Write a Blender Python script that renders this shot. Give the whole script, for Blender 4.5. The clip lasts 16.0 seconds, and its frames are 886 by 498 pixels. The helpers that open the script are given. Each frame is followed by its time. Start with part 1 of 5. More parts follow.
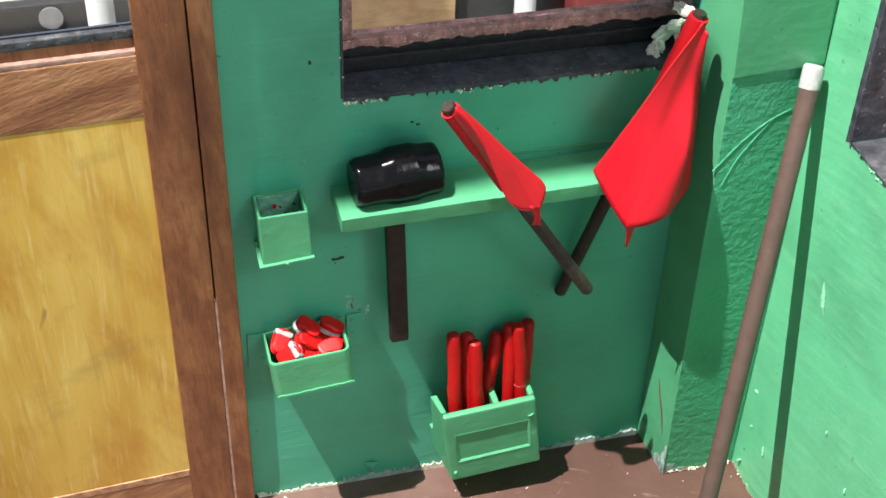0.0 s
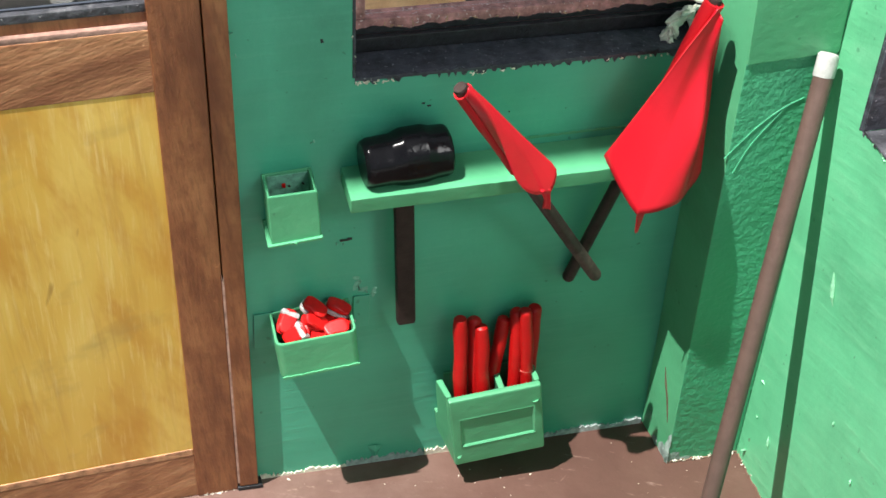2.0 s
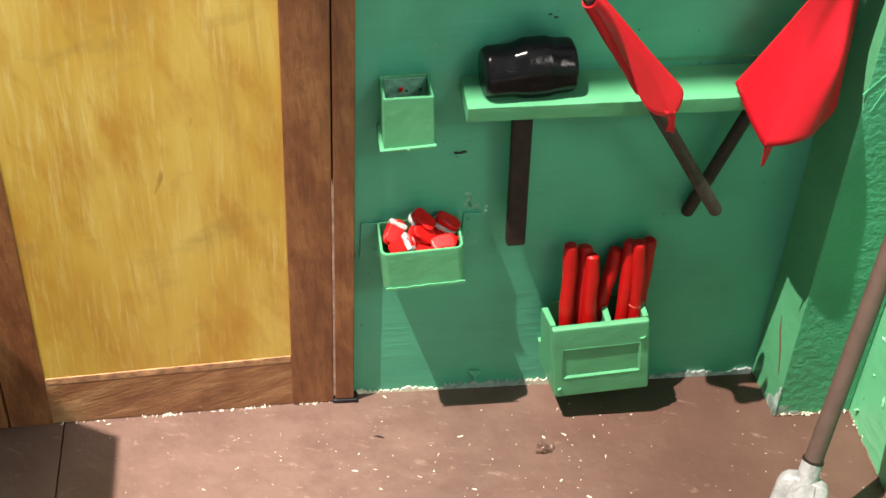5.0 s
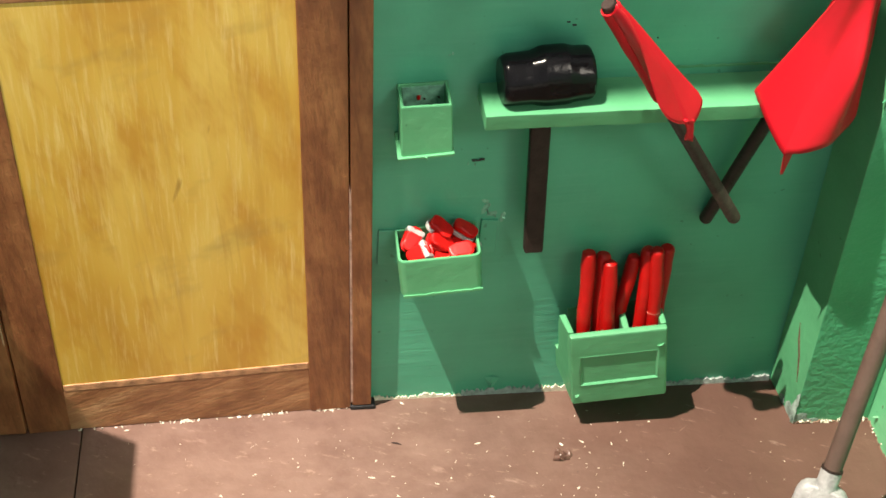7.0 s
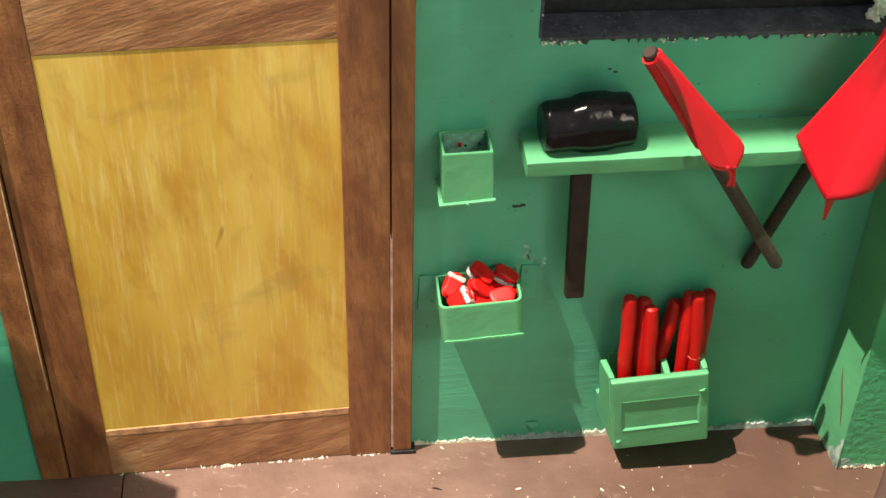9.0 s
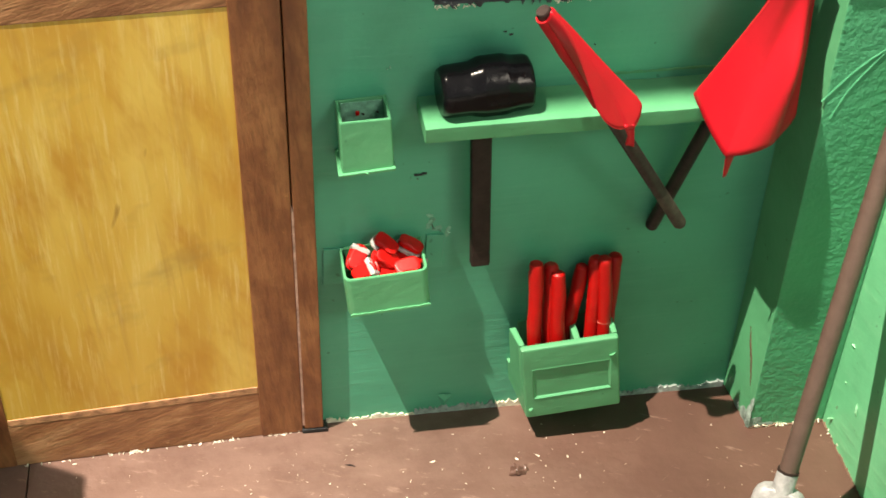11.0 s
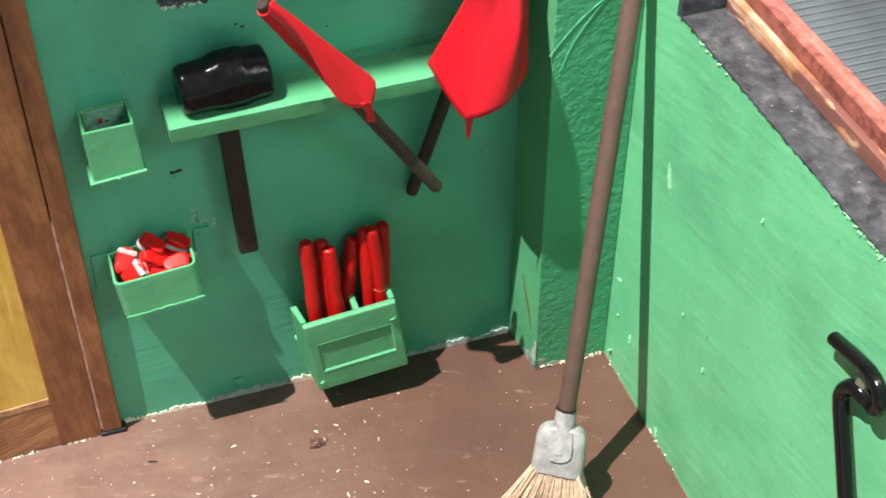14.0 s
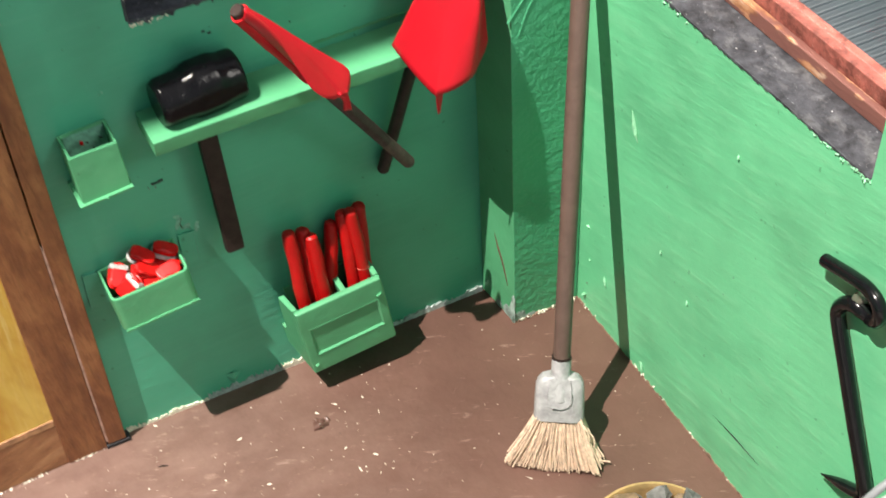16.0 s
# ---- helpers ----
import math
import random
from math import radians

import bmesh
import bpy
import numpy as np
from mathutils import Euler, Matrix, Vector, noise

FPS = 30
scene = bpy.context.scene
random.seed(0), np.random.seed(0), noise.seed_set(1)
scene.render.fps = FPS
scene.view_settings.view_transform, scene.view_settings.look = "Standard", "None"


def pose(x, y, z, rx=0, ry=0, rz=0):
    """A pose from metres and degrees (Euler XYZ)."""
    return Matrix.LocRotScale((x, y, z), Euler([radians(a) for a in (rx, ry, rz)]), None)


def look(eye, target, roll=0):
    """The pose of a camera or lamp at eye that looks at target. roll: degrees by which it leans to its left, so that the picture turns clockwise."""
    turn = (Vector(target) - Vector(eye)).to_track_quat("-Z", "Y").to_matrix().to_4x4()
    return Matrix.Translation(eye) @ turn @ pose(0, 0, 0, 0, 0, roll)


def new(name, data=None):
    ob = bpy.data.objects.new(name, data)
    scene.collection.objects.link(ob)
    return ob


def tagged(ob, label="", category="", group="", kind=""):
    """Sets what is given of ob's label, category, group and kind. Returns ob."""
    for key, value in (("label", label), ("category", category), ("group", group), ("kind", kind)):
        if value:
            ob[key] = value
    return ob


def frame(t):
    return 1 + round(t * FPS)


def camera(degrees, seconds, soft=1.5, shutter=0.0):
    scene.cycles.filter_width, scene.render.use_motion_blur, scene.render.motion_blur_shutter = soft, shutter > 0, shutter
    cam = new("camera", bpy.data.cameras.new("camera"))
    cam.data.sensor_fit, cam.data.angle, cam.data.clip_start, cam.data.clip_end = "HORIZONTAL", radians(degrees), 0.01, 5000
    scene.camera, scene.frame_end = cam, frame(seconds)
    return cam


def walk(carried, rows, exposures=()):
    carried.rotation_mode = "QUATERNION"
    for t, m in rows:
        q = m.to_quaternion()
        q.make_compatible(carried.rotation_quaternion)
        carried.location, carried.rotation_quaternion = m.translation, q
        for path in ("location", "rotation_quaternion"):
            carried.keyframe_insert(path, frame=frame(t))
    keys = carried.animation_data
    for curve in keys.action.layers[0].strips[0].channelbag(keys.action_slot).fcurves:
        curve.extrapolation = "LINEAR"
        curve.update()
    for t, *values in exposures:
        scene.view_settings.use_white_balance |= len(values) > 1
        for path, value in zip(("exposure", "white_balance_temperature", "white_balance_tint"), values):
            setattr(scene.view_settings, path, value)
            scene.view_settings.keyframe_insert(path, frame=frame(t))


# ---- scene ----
cam = camera(35.4, 16.0, shutter=0.5)
# Eye and target in tenths of a metre, roll in degrees.
PATH = [
    (0, (-0.21, -3.003, 3.469), (0.199, -1.508, 2.206), 2.0),
    (0.5, (-0.202, -3.005, 3.474), (0.208, -1.509, 2.211), 2.2),
    (1, (-0.211, -3.001, 3.465), (0.204, -1.507, 2.201), 2.5),
    (1.5, (-0.209, -3.001, 3.458), (0.205, -1.511, 2.19), 2.8),
    (2, (-0.228, -3.004, 3.437), (0.177, -1.514, 2.165), 3.0),
    (2.5, (-0.226, -3.005, 3.445), (0.151, -1.51, 2.17), 3.2),
    (3, (-0.219, -3.008, 3.448), (0.101, -1.51, 2.162), 3.2),
    (3.5, (-0.19, -3.008, 3.338), (0.087, -1.516, 2.036), 3.3),
    (4, (-0.192, -3.021, 3.286), (0.054, -1.53, 1.975), 3.5),
    (4.2, (-0.19, -3.022, 3.27), (0.043, -1.531, 1.957), 3.4),
    (6.3, (-0.205, -3.006, 3.276), (0.021, -1.523, 1.953), 3.4),
    (6.5, (-0.198, -3.005, 3.291), (0.023, -1.522, 1.967), 3.3),
    (7, (-0.201, -2.999, 3.284), (0.007, -1.51, 1.965), 2.9),
    (7.5, (-0.208, -2.998, 3.305), (-0.023, -1.493, 2.0), 2.3),
    (8, (-0.239, -2.976, 3.306), (-0.072, -1.456, 2.017), 1.8),
    (8.2, (-0.235, -2.972, 3.313), (-0.074, -1.449, 2.027), 1.6),
    (10.3, (-0.196, -3.001, 3.273), (0.014, -1.479, 1.993), 1.8),
    (10.5, (-0.169, -3.001, 3.257), (0.061, -1.483, 1.974), 2.0),
    (11, (-0.164, -2.994, 3.238), (0.106, -1.489, 1.95), 2.1),
    (11.5, (-0.143, -3.0, 3.264), (0.156, -1.509, 1.965), 2.1),
    (12, (-0.109, -3.013, 3.252), (0.218, -1.535, 1.944), 2.1),
    (12.5, (-0.096, -3.015, 3.267), (0.259, -1.55, 1.952), 1.8),
    (13, (-0.083, -3.022, 3.266), (0.305, -1.574, 1.942), 1.3),
    (13.5, (-0.003, -3.032, 3.291), (0.435, -1.606, 1.959), 1.0),
    (14, (0.049, -3.069, 3.368), (0.523, -1.663, 2.027), 0.3),
    (14.5, (0.07, -3.071, 3.385), (0.589, -1.695, 2.03), -0.2),
    (15, (-0.002, -3.045, 3.307), (0.541, -1.701, 1.929), -0.8),
    (15.5, (-0.062, -3.02, 3.339), (0.504, -1.708, 1.94), -2.0),
    (16, (-0.224, -2.997, 3.508), (0.38, -1.703, 2.108), -3.1),
]
walk(cam, [(t, look(Vector(eye) * 0.1, Vector(target) * 0.1, roll)) for t, eye, target, roll in PATH],
     [(0.0, 1.05, 6050, 10), (3.0, 1.05, 6200, 10), (6.5, 1.04, 7050, 10), (8.0, 1.04, 7150, 10), (10.5, 1.04, 7350, 10), (11.5, 1.03, 7350, 10), (13.0, 1.0, 6900, 10), (14.0, 0.98, 6400, 10), (16.0, 0.96, 6500, 10)])

# ---- light ----
world = bpy.data.worlds.new("world")
scene.world = world
world.use_nodes = True
wn, wl = world.node_tree.nodes, world.node_tree.links
sky = wn.new("ShaderNodeTexSky")
sky.sky_type = "NISHITA"
sky.sun_disc = False
sky.sun_elevation = math.radians(62)
sky.sun_rotation = math.radians(150)
soft_sky = wn.new("ShaderNodeHueSaturation")
soft_sky.inputs["Saturation"].default_value = 0.35
wl.new(sky.outputs[0], soft_sky.inputs["Color"])
wl.new(soft_sky.outputs[0], wn["Background"].inputs[0])
wn["Background"].inputs[1].default_value = 0.042
# A small bright spotlight over the model, a good metre up to the left, gives the hard shadows.
KEY_AT = Vector((-0.420, -0.172, 1.335))
key_lamp = new("spotlight", bpy.data.lights.new("spotlight", "POINT"))
key_lamp.data.energy = 116.0
key_lamp.data.shadow_soft_size = 0.005
key_lamp.data.color = (1.0, 0.92, 0.82)
key_lamp.location = KEY_AT
# A broad hall lamp behind the camera, up to the right, gives the faint soft shadows on the end wall.
hall_lamp = new("hall_lamp", bpy.data.lights.new("hall_lamp", "AREA"))
hall_lamp.data.shape = "DISK"
hall_lamp.data.size = 0.30
hall_lamp.data.energy = 1.9
hall_lamp.data.color = (1.0, 0.95, 0.88)
hall_lamp.matrix_world = look((0.55, -0.92, 0.91), (0.06, 0.0, 0.13))
scene.view_settings.exposure = 0.95

MM = 0.001


# ---- materials ----
def material(name, rough=0.5, metal=0.0):
    m = bpy.data.materials.new(name)
    m.use_nodes = True
    n, l = m.node_tree.nodes, m.node_tree.links
    b = n["Principled BSDF"]
    b.inputs["Roughness"].default_value = rough
    b.inputs["Metallic"].default_value = metal
    return m, n, l, b


def coords(n, l, scale, rot=(0, 0, 0)):
    """Object coordinates times a scale in features a metre, turned first."""
    tc = n.new("ShaderNodeTexCoord")
    turn = n.new("ShaderNodeMapping")
    turn.inputs["Rotation"].default_value = [radians(a) for a in rot]
    mp = n.new("ShaderNodeMapping")
    mp.inputs["Scale"].default_value = scale
    l.new(tc.outputs["Object"], turn.inputs["Vector"])
    l.new(turn.outputs["Vector"], mp.inputs["Vector"])
    return mp.outputs["Vector"]


def noise_node(n, l, vec, scale=1.0, detail=4.0, rough=0.55):
    t = n.new("ShaderNodeTexNoise")
    t.inputs["Scale"].default_value = scale
    t.inputs["Detail"].default_value = detail
    t.inputs["Roughness"].default_value = rough
    l.new(vec, t.inputs["Vector"])
    return t.outputs["Fac"]


def ramp(n, l, fac, stops):
    r = n.new("ShaderNodeValToRGB")
    e = r.color_ramp.elements
    while len(e) < len(stops):
        e.new(0.5)
    for el, (p, c) in zip(e, stops):
        el.position = p
        el.color = (*c, 1.0) if len(c) == 3 else c
    l.new(fac, r.inputs["Fac"])
    return r.outputs["Color"]


def mixed(n, l, fac, a, b, how="MIX"):
    m = n.new("ShaderNodeMix")
    m.data_type = "RGBA"
    m.blend_type = how
    for value, sock in ((fac, m.inputs[0]), (a, m.inputs[6]), (b, m.inputs[7])):
        if isinstance(value, (int, float)):
            sock.default_value = value
        elif isinstance(value, tuple):
            sock.default_value = (*value, 1.0)
        else:
            l.new(value, sock)
    return m.outputs[2]


def bump(n, l, b, height, strength, distance, after=None):
    k = n.new("ShaderNodeBump")
    k.inputs["Strength"].default_value = strength
    k.inputs["Distance"].default_value = distance
    l.new(height, k.inputs["Height"])
    if after is not None:
        l.new(after, k.inputs["Normal"])
    l.new(k.outputs["Normal"], b.inputs["Normal"])
    return k.outputs["Normal"]


def paint(name, color, light, stroke, turn=(0, 0, 0), depth=0.0003, lump=0.0002, streak=0.5, rough=0.38, lump_scale=260):
    """Brushed paint: strokes drawn out along one way, lumps, paler worn streaks and small dirt specks."""
    m, n, l, b = material(name, rough)
    hairs = noise_node(n, l, coords(n, l, stroke, turn), 1.0, 5.0, 0.6)
    dabs = noise_node(n, l, coords(n, l, tuple(0.45 * c + 22 for c in stroke), turn), 1.0, 3.0, 0.5)
    heavy = ramp(n, l, noise_node(n, l, coords(n, l, (34, 34, 34), (20, 0, 30)), 1.0, 3.0, 0.6), [(0.44, (0.05, 0.05, 0.05)), (0.68, (0.9, 0.9, 0.9))])
    strokes = mixed(n, l, heavy, mixed(n, l, 0.62, hairs, (0.5, 0.5, 0.5)), mixed(n, l, 0.22, hairs, dabs))
    blotch = noise_node(n, l, coords(n, l, (28, 28, 28)), 1.0, 3.0)
    fine = noise_node(n, l, coords(n, l, (lump_scale,) * 3), 1.0, 3.0)
    dark = tuple(c * 0.8 for c in color)
    base = ramp(n, l, blotch, [(0.3, dark), (0.52, color), (0.75, tuple(c * 1.1 for c in color))])
    worn = ramp(n, l, strokes, [(0.5, (0, 0, 0)), (0.66, (streak, streak, streak))])
    base = mixed(n, l, worn, base, light)
    speck = noise_node(n, l, coords(n, l, (420, 420, 420)), 1.0, 1.0)
    base = mixed(n, l, ramp(n, l, speck, [(0.74, (0, 0, 0)), (0.78, (0.6, 0.6, 0.6))]), base, tuple(c * 0.45 for c in color))
    l.new(base, b.inputs["Base Color"])
    first = bump(n, l, b, strokes, 1.0, depth)
    bump(n, l, b, fine, 1.0, lump, first)
    return m


def wood(name, dark, mid, light, along, rough=0.45, grain=1.0, turn=(0, 0, 0)):
    """Stained wood with pores along one axis of the object."""
    m, n, l, b = material(name, rough)
    fine = [900.0] * 3
    wide = [120.0] * 3
    fine["xyz".index(along)] = 130.0
    wide["xyz".index(along)] = 30.0
    pores = noise_node(n, l, coords(n, l, fine, turn), 1.0, 3.0, 0.65)
    bands = noise_node(n, l, coords(n, l, wide, turn), 1.0, 4.0, 0.6)
    base = ramp(n, l, bands, [(0.3, dark), (0.5, mid), (0.72, light)])
    base = mixed(n, l, ramp(n, l, pores, [(0.36, (0.32, 0.32, 0.32)), (0.5, (0, 0, 0))]), base, tuple(c * 0.55 for c in dark))
    blot = noise_node(n, l, coords(n, l, (75, 75, 75)), 1.0, 5.0, 0.65)
    base = mixed(n, l, ramp(n, l, blot, [(0.34, (0.6, 0.6, 0.6)), (0.54, (0, 0, 0))]), base, tuple(c * k for c, k in zip(mid, (0.55, 0.45, 0.42))))
    wear = noise_node(n, l, coords(n, l, (210, 210, 210)), 1.0, 5.0, 0.7)
    base = mixed(n, l, ramp(n, l, wear, [(0.66, (0, 0, 0)), (0.74, (0.5, 0.5, 0.5))]), base, tuple(min(1, c * 1.7) for c in light))
    l.new(base, b.inputs["Base Color"])
    across = noise_node(n, l, coords(n, l, (1100, 1100, 1100), (31, 17, 43)), 1.0, 2.0, 0.6)
    first = bump(n, l, b, pores, 0.8, 0.0003 * grain)
    bump(n, l, b, across, 0.7, 0.00016 * grain, first)
    return m


def plain(name, color, rough=0.5, metal=0.0, vary=0.25, scale=150, depth=0.0001, shine=0.5):
    m, n, l, b = material(name, rough, metal)
    b.inputs["Specular IOR Level"].default_value = shine
    f = noise_node(n, l, coords(n, l, (scale,) * 3), 1.0, 4.0, 0.6)
    base = ramp(n, l, f, [(0.3, tuple(c * (1 - vary) for c in color)), (0.7, tuple(min(1, c * (1 + vary)) for c in color))])
    info = n.new("ShaderNodeObjectInfo")
    base = mixed(n, l, ramp(n, l, info.outputs["Random"], [(0.0, (0.0, 0.0, 0.0)), (1.0, (0.22, 0.22, 0.22))]), base, tuple(c * 0.55 for c in color))
    l.new(base, b.inputs["Base Color"])
    g = noise_node(n, l, coords(n, l, (scale * 4,) * 3), 1.0, 2.0)
    bump(n, l, b, g, 0.7, depth)
    return m


GREEN_WALL = paint("green_wall_paint", (0.074, 0.385, 0.248), (0.117, 0.45, 0.297), (34, 60, 560), (0, 2, 0), 0.00034, 0.0001, 0.34)
# The same green, with the side wall's brighter light put into its colour.
GREEN_SIDE_LIT = paint("green_side_paint_lit", (0.135, 0.495, 0.258), (0.21, 0.575, 0.325), (64, 52, 340), (14, 0, 0), 0.00036, 0.00012, 0.6)
GREEN_ROUGH = paint("green_rough_paint", (0.072, 0.36, 0.19), (0.08, 0.36, 0.17), (90, 90, 90), (0, 0, 0), 0.0003, 0.0005, 0.15, 0.36, 480)
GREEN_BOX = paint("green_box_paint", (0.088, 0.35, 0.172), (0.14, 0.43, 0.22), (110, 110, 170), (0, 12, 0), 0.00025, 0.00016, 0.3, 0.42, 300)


def floor_material():
    m, n, l, b = material("brown_floor_paint", 0.4)
    blotch = noise_node(n, l, coords(n, l, (22, 22, 22)), 1.0, 5.0, 0.6)
    base = ramp(n, l, blotch, [(0.3, (0.084, 0.042, 0.033)), (0.5, (0.106, 0.054, 0.042)), (0.75, (0.140, 0.075, 0.059))])
    scuff = noise_node(n, l, coords(n, l, (70, 260, 70), (0, 0, 25)), 1.0, 6.0, 0.7)
    base = mixed(n, l, ramp(n, l, scuff, [(0.61, (0, 0, 0)), (0.70, (0.5, 0.5, 0.5))]), base, (0.36, 0.24, 0.20))
    # Paler floor in front of the door, with small worn patches in it.
    pale_zone = n.new("ShaderNodeTexGradient")
    pale_zone.gradient_type = "SPHERICAL"
    place = n.new("ShaderNodeMapping")
    place.inputs["Location"].default_value = (0.16, -0.72, 0)
    place.inputs["Scale"].default_value = (6.5, 6.5, 6.5)
    tc = n.new("ShaderNodeTexCoord")
    l.new(tc.outputs["Object"], place.inputs["Vector"])
    l.new(place.outputs["Vector"], pale_zone.inputs["Vector"])
    rub = noise_node(n, l, coords(n, l, (60, 90, 60)), 1.0, 5.0, 0.65)
    both = n.new("ShaderNodeMath")
    both.operation = "MULTIPLY"
    l.new(pale_zone.outputs["Fac"], both.inputs[0])
    l.new(rub, both.inputs[1])
    base = mixed(n, l, ramp(n, l, both.outputs[0], [(0.10, (0, 0, 0)), (0.5, (0.42, 0.42, 0.42))]), base, (0.30, 0.20, 0.17))
    worn = noise_node(n, l, coords(n, l, (190, 360, 190), (0, 0, 12)), 1.0, 6.0, 0.7)
    patch = n.new("ShaderNodeMath")
    patch.operation = "MULTIPLY"
    l.new(pale_zone.outputs["Fac"], patch.inputs[0])
    l.new(ramp(n, l, worn, [(0.60, (0, 0, 0)), (0.66, (1, 1, 1))]), patch.inputs[1])
    base = mixed(n, l, ramp(n, l, patch.outputs[0], [(0.1, (0, 0, 0)), (0.7, (0.45, 0.45, 0.45))]), base, (0.36, 0.25, 0.20))
    scratch = noise_node(n, l, coords(n, l, (130, 900, 130), (0, 0, -38)), 1.0, 4.0, 0.6)
    base = mixed(n, l, ramp(n, l, scratch, [(0.66, (0, 0, 0)), (0.74, (0.4, 0.4, 0.4))]), base, (0.30, 0.20, 0.165))
    spot = noise_node(n, l, coords(n, l, (330, 330, 330)), 1.0, 2.0)
    base = mixed(n, l, ramp(n, l, spot, [(0.75, (0, 0, 0)), (0.79, (0.5, 0.5, 0.5))]), base, (0.07, 0.04, 0.035))
    l.new(base, b.inputs["Base Color"])
    h = noise_node(n, l, coords(n, l, (240, 240, 240)), 1.0, 4.0)
    bump(n, l, b, h, 0.9, 0.0004)
    return m


FLOOR_PAINT = floor_material()
STAIN_Z = wood("stained_wood_upright", (0.138, 0.044, 0.018), (0.255, 0.094, 0.037), (0.375, 0.158, 0.064), "z", turn=(0, 5, 0))
STAIN_X = wood("stained_wood_level", (0.205, 0.080, 0.036), (0.36, 0.162, 0.074), (0.55, 0.31, 0.165), "x", turn=(0, 17, 0))
def speckled(name, color, speck, amount):
    """Old dark paint with pale crumbs of dust and plaster in it."""
    m, n, l, b = material(name, 0.5)
    b.inputs["Specular IOR Level"].default_value = 0.4
    f = noise_node(n, l, coords(n, l, (260, 260, 260)), 1.0, 4.0, 0.65)
    base = ramp(n, l, f, [(0.3, tuple(c * 0.4 for c in color)), (0.7, tuple(c * 1.7 for c in color))])
    s = noise_node(n, l, coords(n, l, (900, 900, 900)), 1.0, 2.0, 0.6)
    base = mixed(n, l, ramp(n, l, s, [(amount, (0, 0, 0)), (amount + 0.05, (0.8, 0.8, 0.8))]), base, speck)
    scuff = noise_node(n, l, coords(n, l, (190, 110, 420)), 1.0, 5.0, 0.7)
    base = mixed(n, l, ramp(n, l, scuff, [(0.54, (0, 0, 0)), (0.76, (0.22, 0.22, 0.22))]), base, speck)
    l.new(base, b.inputs["Base Color"])
    bump(n, l, b, f, 1.0, 0.0006)
    return m


SPECK_BLACK = speckled("black_sill_specked", (0.040, 0.044, 0.056), (0.30, 0.30, 0.33), 0.67)
SPECK_GREY = speckled("grey_sill_specked", (0.046, 0.048, 0.056), (0.50, 0.50, 0.51), 0.69)
FRAME_RED = speckled("red_brown_frame_paint", (0.37, 0.18, 0.165), (0.66, 0.54, 0.52), 0.62)
BARE = plain("bare_chipped_wood", (0.55, 0.36, 0.22), 0.7, 0, 0.4, 300, 0.0003)
SIDE_RED = speckled("faded_red_frame_paint", (0.215, 0.066, 0.052), (0.40, 0.22, 0.18), 0.68)
SILL_BLACK = plain("black_sill_paint", (0.016, 0.017, 0.020), 0.5, 0, 0.7, 380, 0.0004, 0.4)
SEAM = plain("pinkish_seam_paint", (0.42, 0.25, 0.20), 0.7, 0, 0.4, 300, 0.0003)
RING = plain("faded_red_ring", (0.55, 0.13, 0.10), 0.6, 0, 0.5, 500, 0.0002)
BEAD = plain("orange_tan_bead", (0.50, 0.25, 0.13), 0.55, 0, 0.5, 220, 0.0003)
LEDGE = plain("pinkish_worn_ledge", (0.30, 0.175, 0.135), 0.75, 0, 0.45, 240, 0.0003)
CAULK = plain("cream_caulk", (0.74, 0.71, 0.58), 0.8, 0, 0.3, 500, 0.0004)
PEEL = plain("pale_green_primer", (0.25, 0.56, 0.34), 0.6, 0, 0.35, 400, 0.0002)
SPLIT = plain("brown_split_wood", (0.085, 0.06, 0.035), 0.8, 0, 0.4, 300, 0.0003)
PLASTER = plain("white_plaster", (0.90, 0.86, 0.74), 0.85, 0, 0.2, 300, 0.0004)
FILLER = plain("grey_green_filler", (0.30, 0.40, 0.36), 0.75, 0, 0.6, 260, 0.0004)
CAULK_GREY = plain("grey_caulk", (0.42, 0.48, 0.47), 0.8, 0, 0.4, 500, 0.0004)
def chipped_material():
    """Red-brown paint broken through to orange and pale wood in long flakes."""
    m, n, l, b = material("chipped_bead", 0.6)
    under = noise_node(n, l, coords(n, l, (300, 60, 300)), 1.0, 4.0, 0.65)
    bare = ramp(n, l, under, [(0.35, (0.20, 0.075, 0.04)), (0.5, (0.42, 0.20, 0.10)), (0.66, (0.55, 0.42, 0.33))])
    flake = noise_node(n, l, coords(n, l, (120, 45, 160)), 1.0, 4.0, 0.6)
    mask = ramp(n, l, flake, [(0.485, (0, 0, 0)), (0.53, (1, 1, 1))])
    l.new(mixed(n, l, mask, (0.17, 0.068, 0.055), bare), b.inputs["Base Color"])
    bump(n, l, b, flake, 1.0, 0.0006)
    return m


CHIPPED = chipped_material()
TAN_EDGE = plain("tan_torn_edge", (0.20, 0.125, 0.09), 0.8, 0, 0.5, 400, 0.0003)
SMUDGE = plain("pale_green_grey_smudge", (0.17, 0.40, 0.29), 0.7, 0, 0.5, 420, 0.0002)
CHIP = plain("pale_paint_chip", (0.72, 0.66, 0.56), 0.8, 0, 0.25, 300, 0.0001)
HEAD_BLACK = plain("black_gloss_enamel", (0.005, 0.005, 0.006), 0.17, 0, 0.4, 160, 0.00008, 0.18)
HOOK_BLACK = plain("black_coated_wire", (0.005, 0.005, 0.006), 0.2, 0, 0.3, 300, 0.00004, 0.3)
DARK_STICK = plain("dark_brown_painted_wood", (0.026, 0.016, 0.014), 0.55, 0, 0.3, 300, 0.0002, 0.25)
FLAG_STICK = plain("brown_painted_stick", (0.040, 0.027, 0.024), 0.5, 0, 0.35, 300, 0.0002, 0.25)
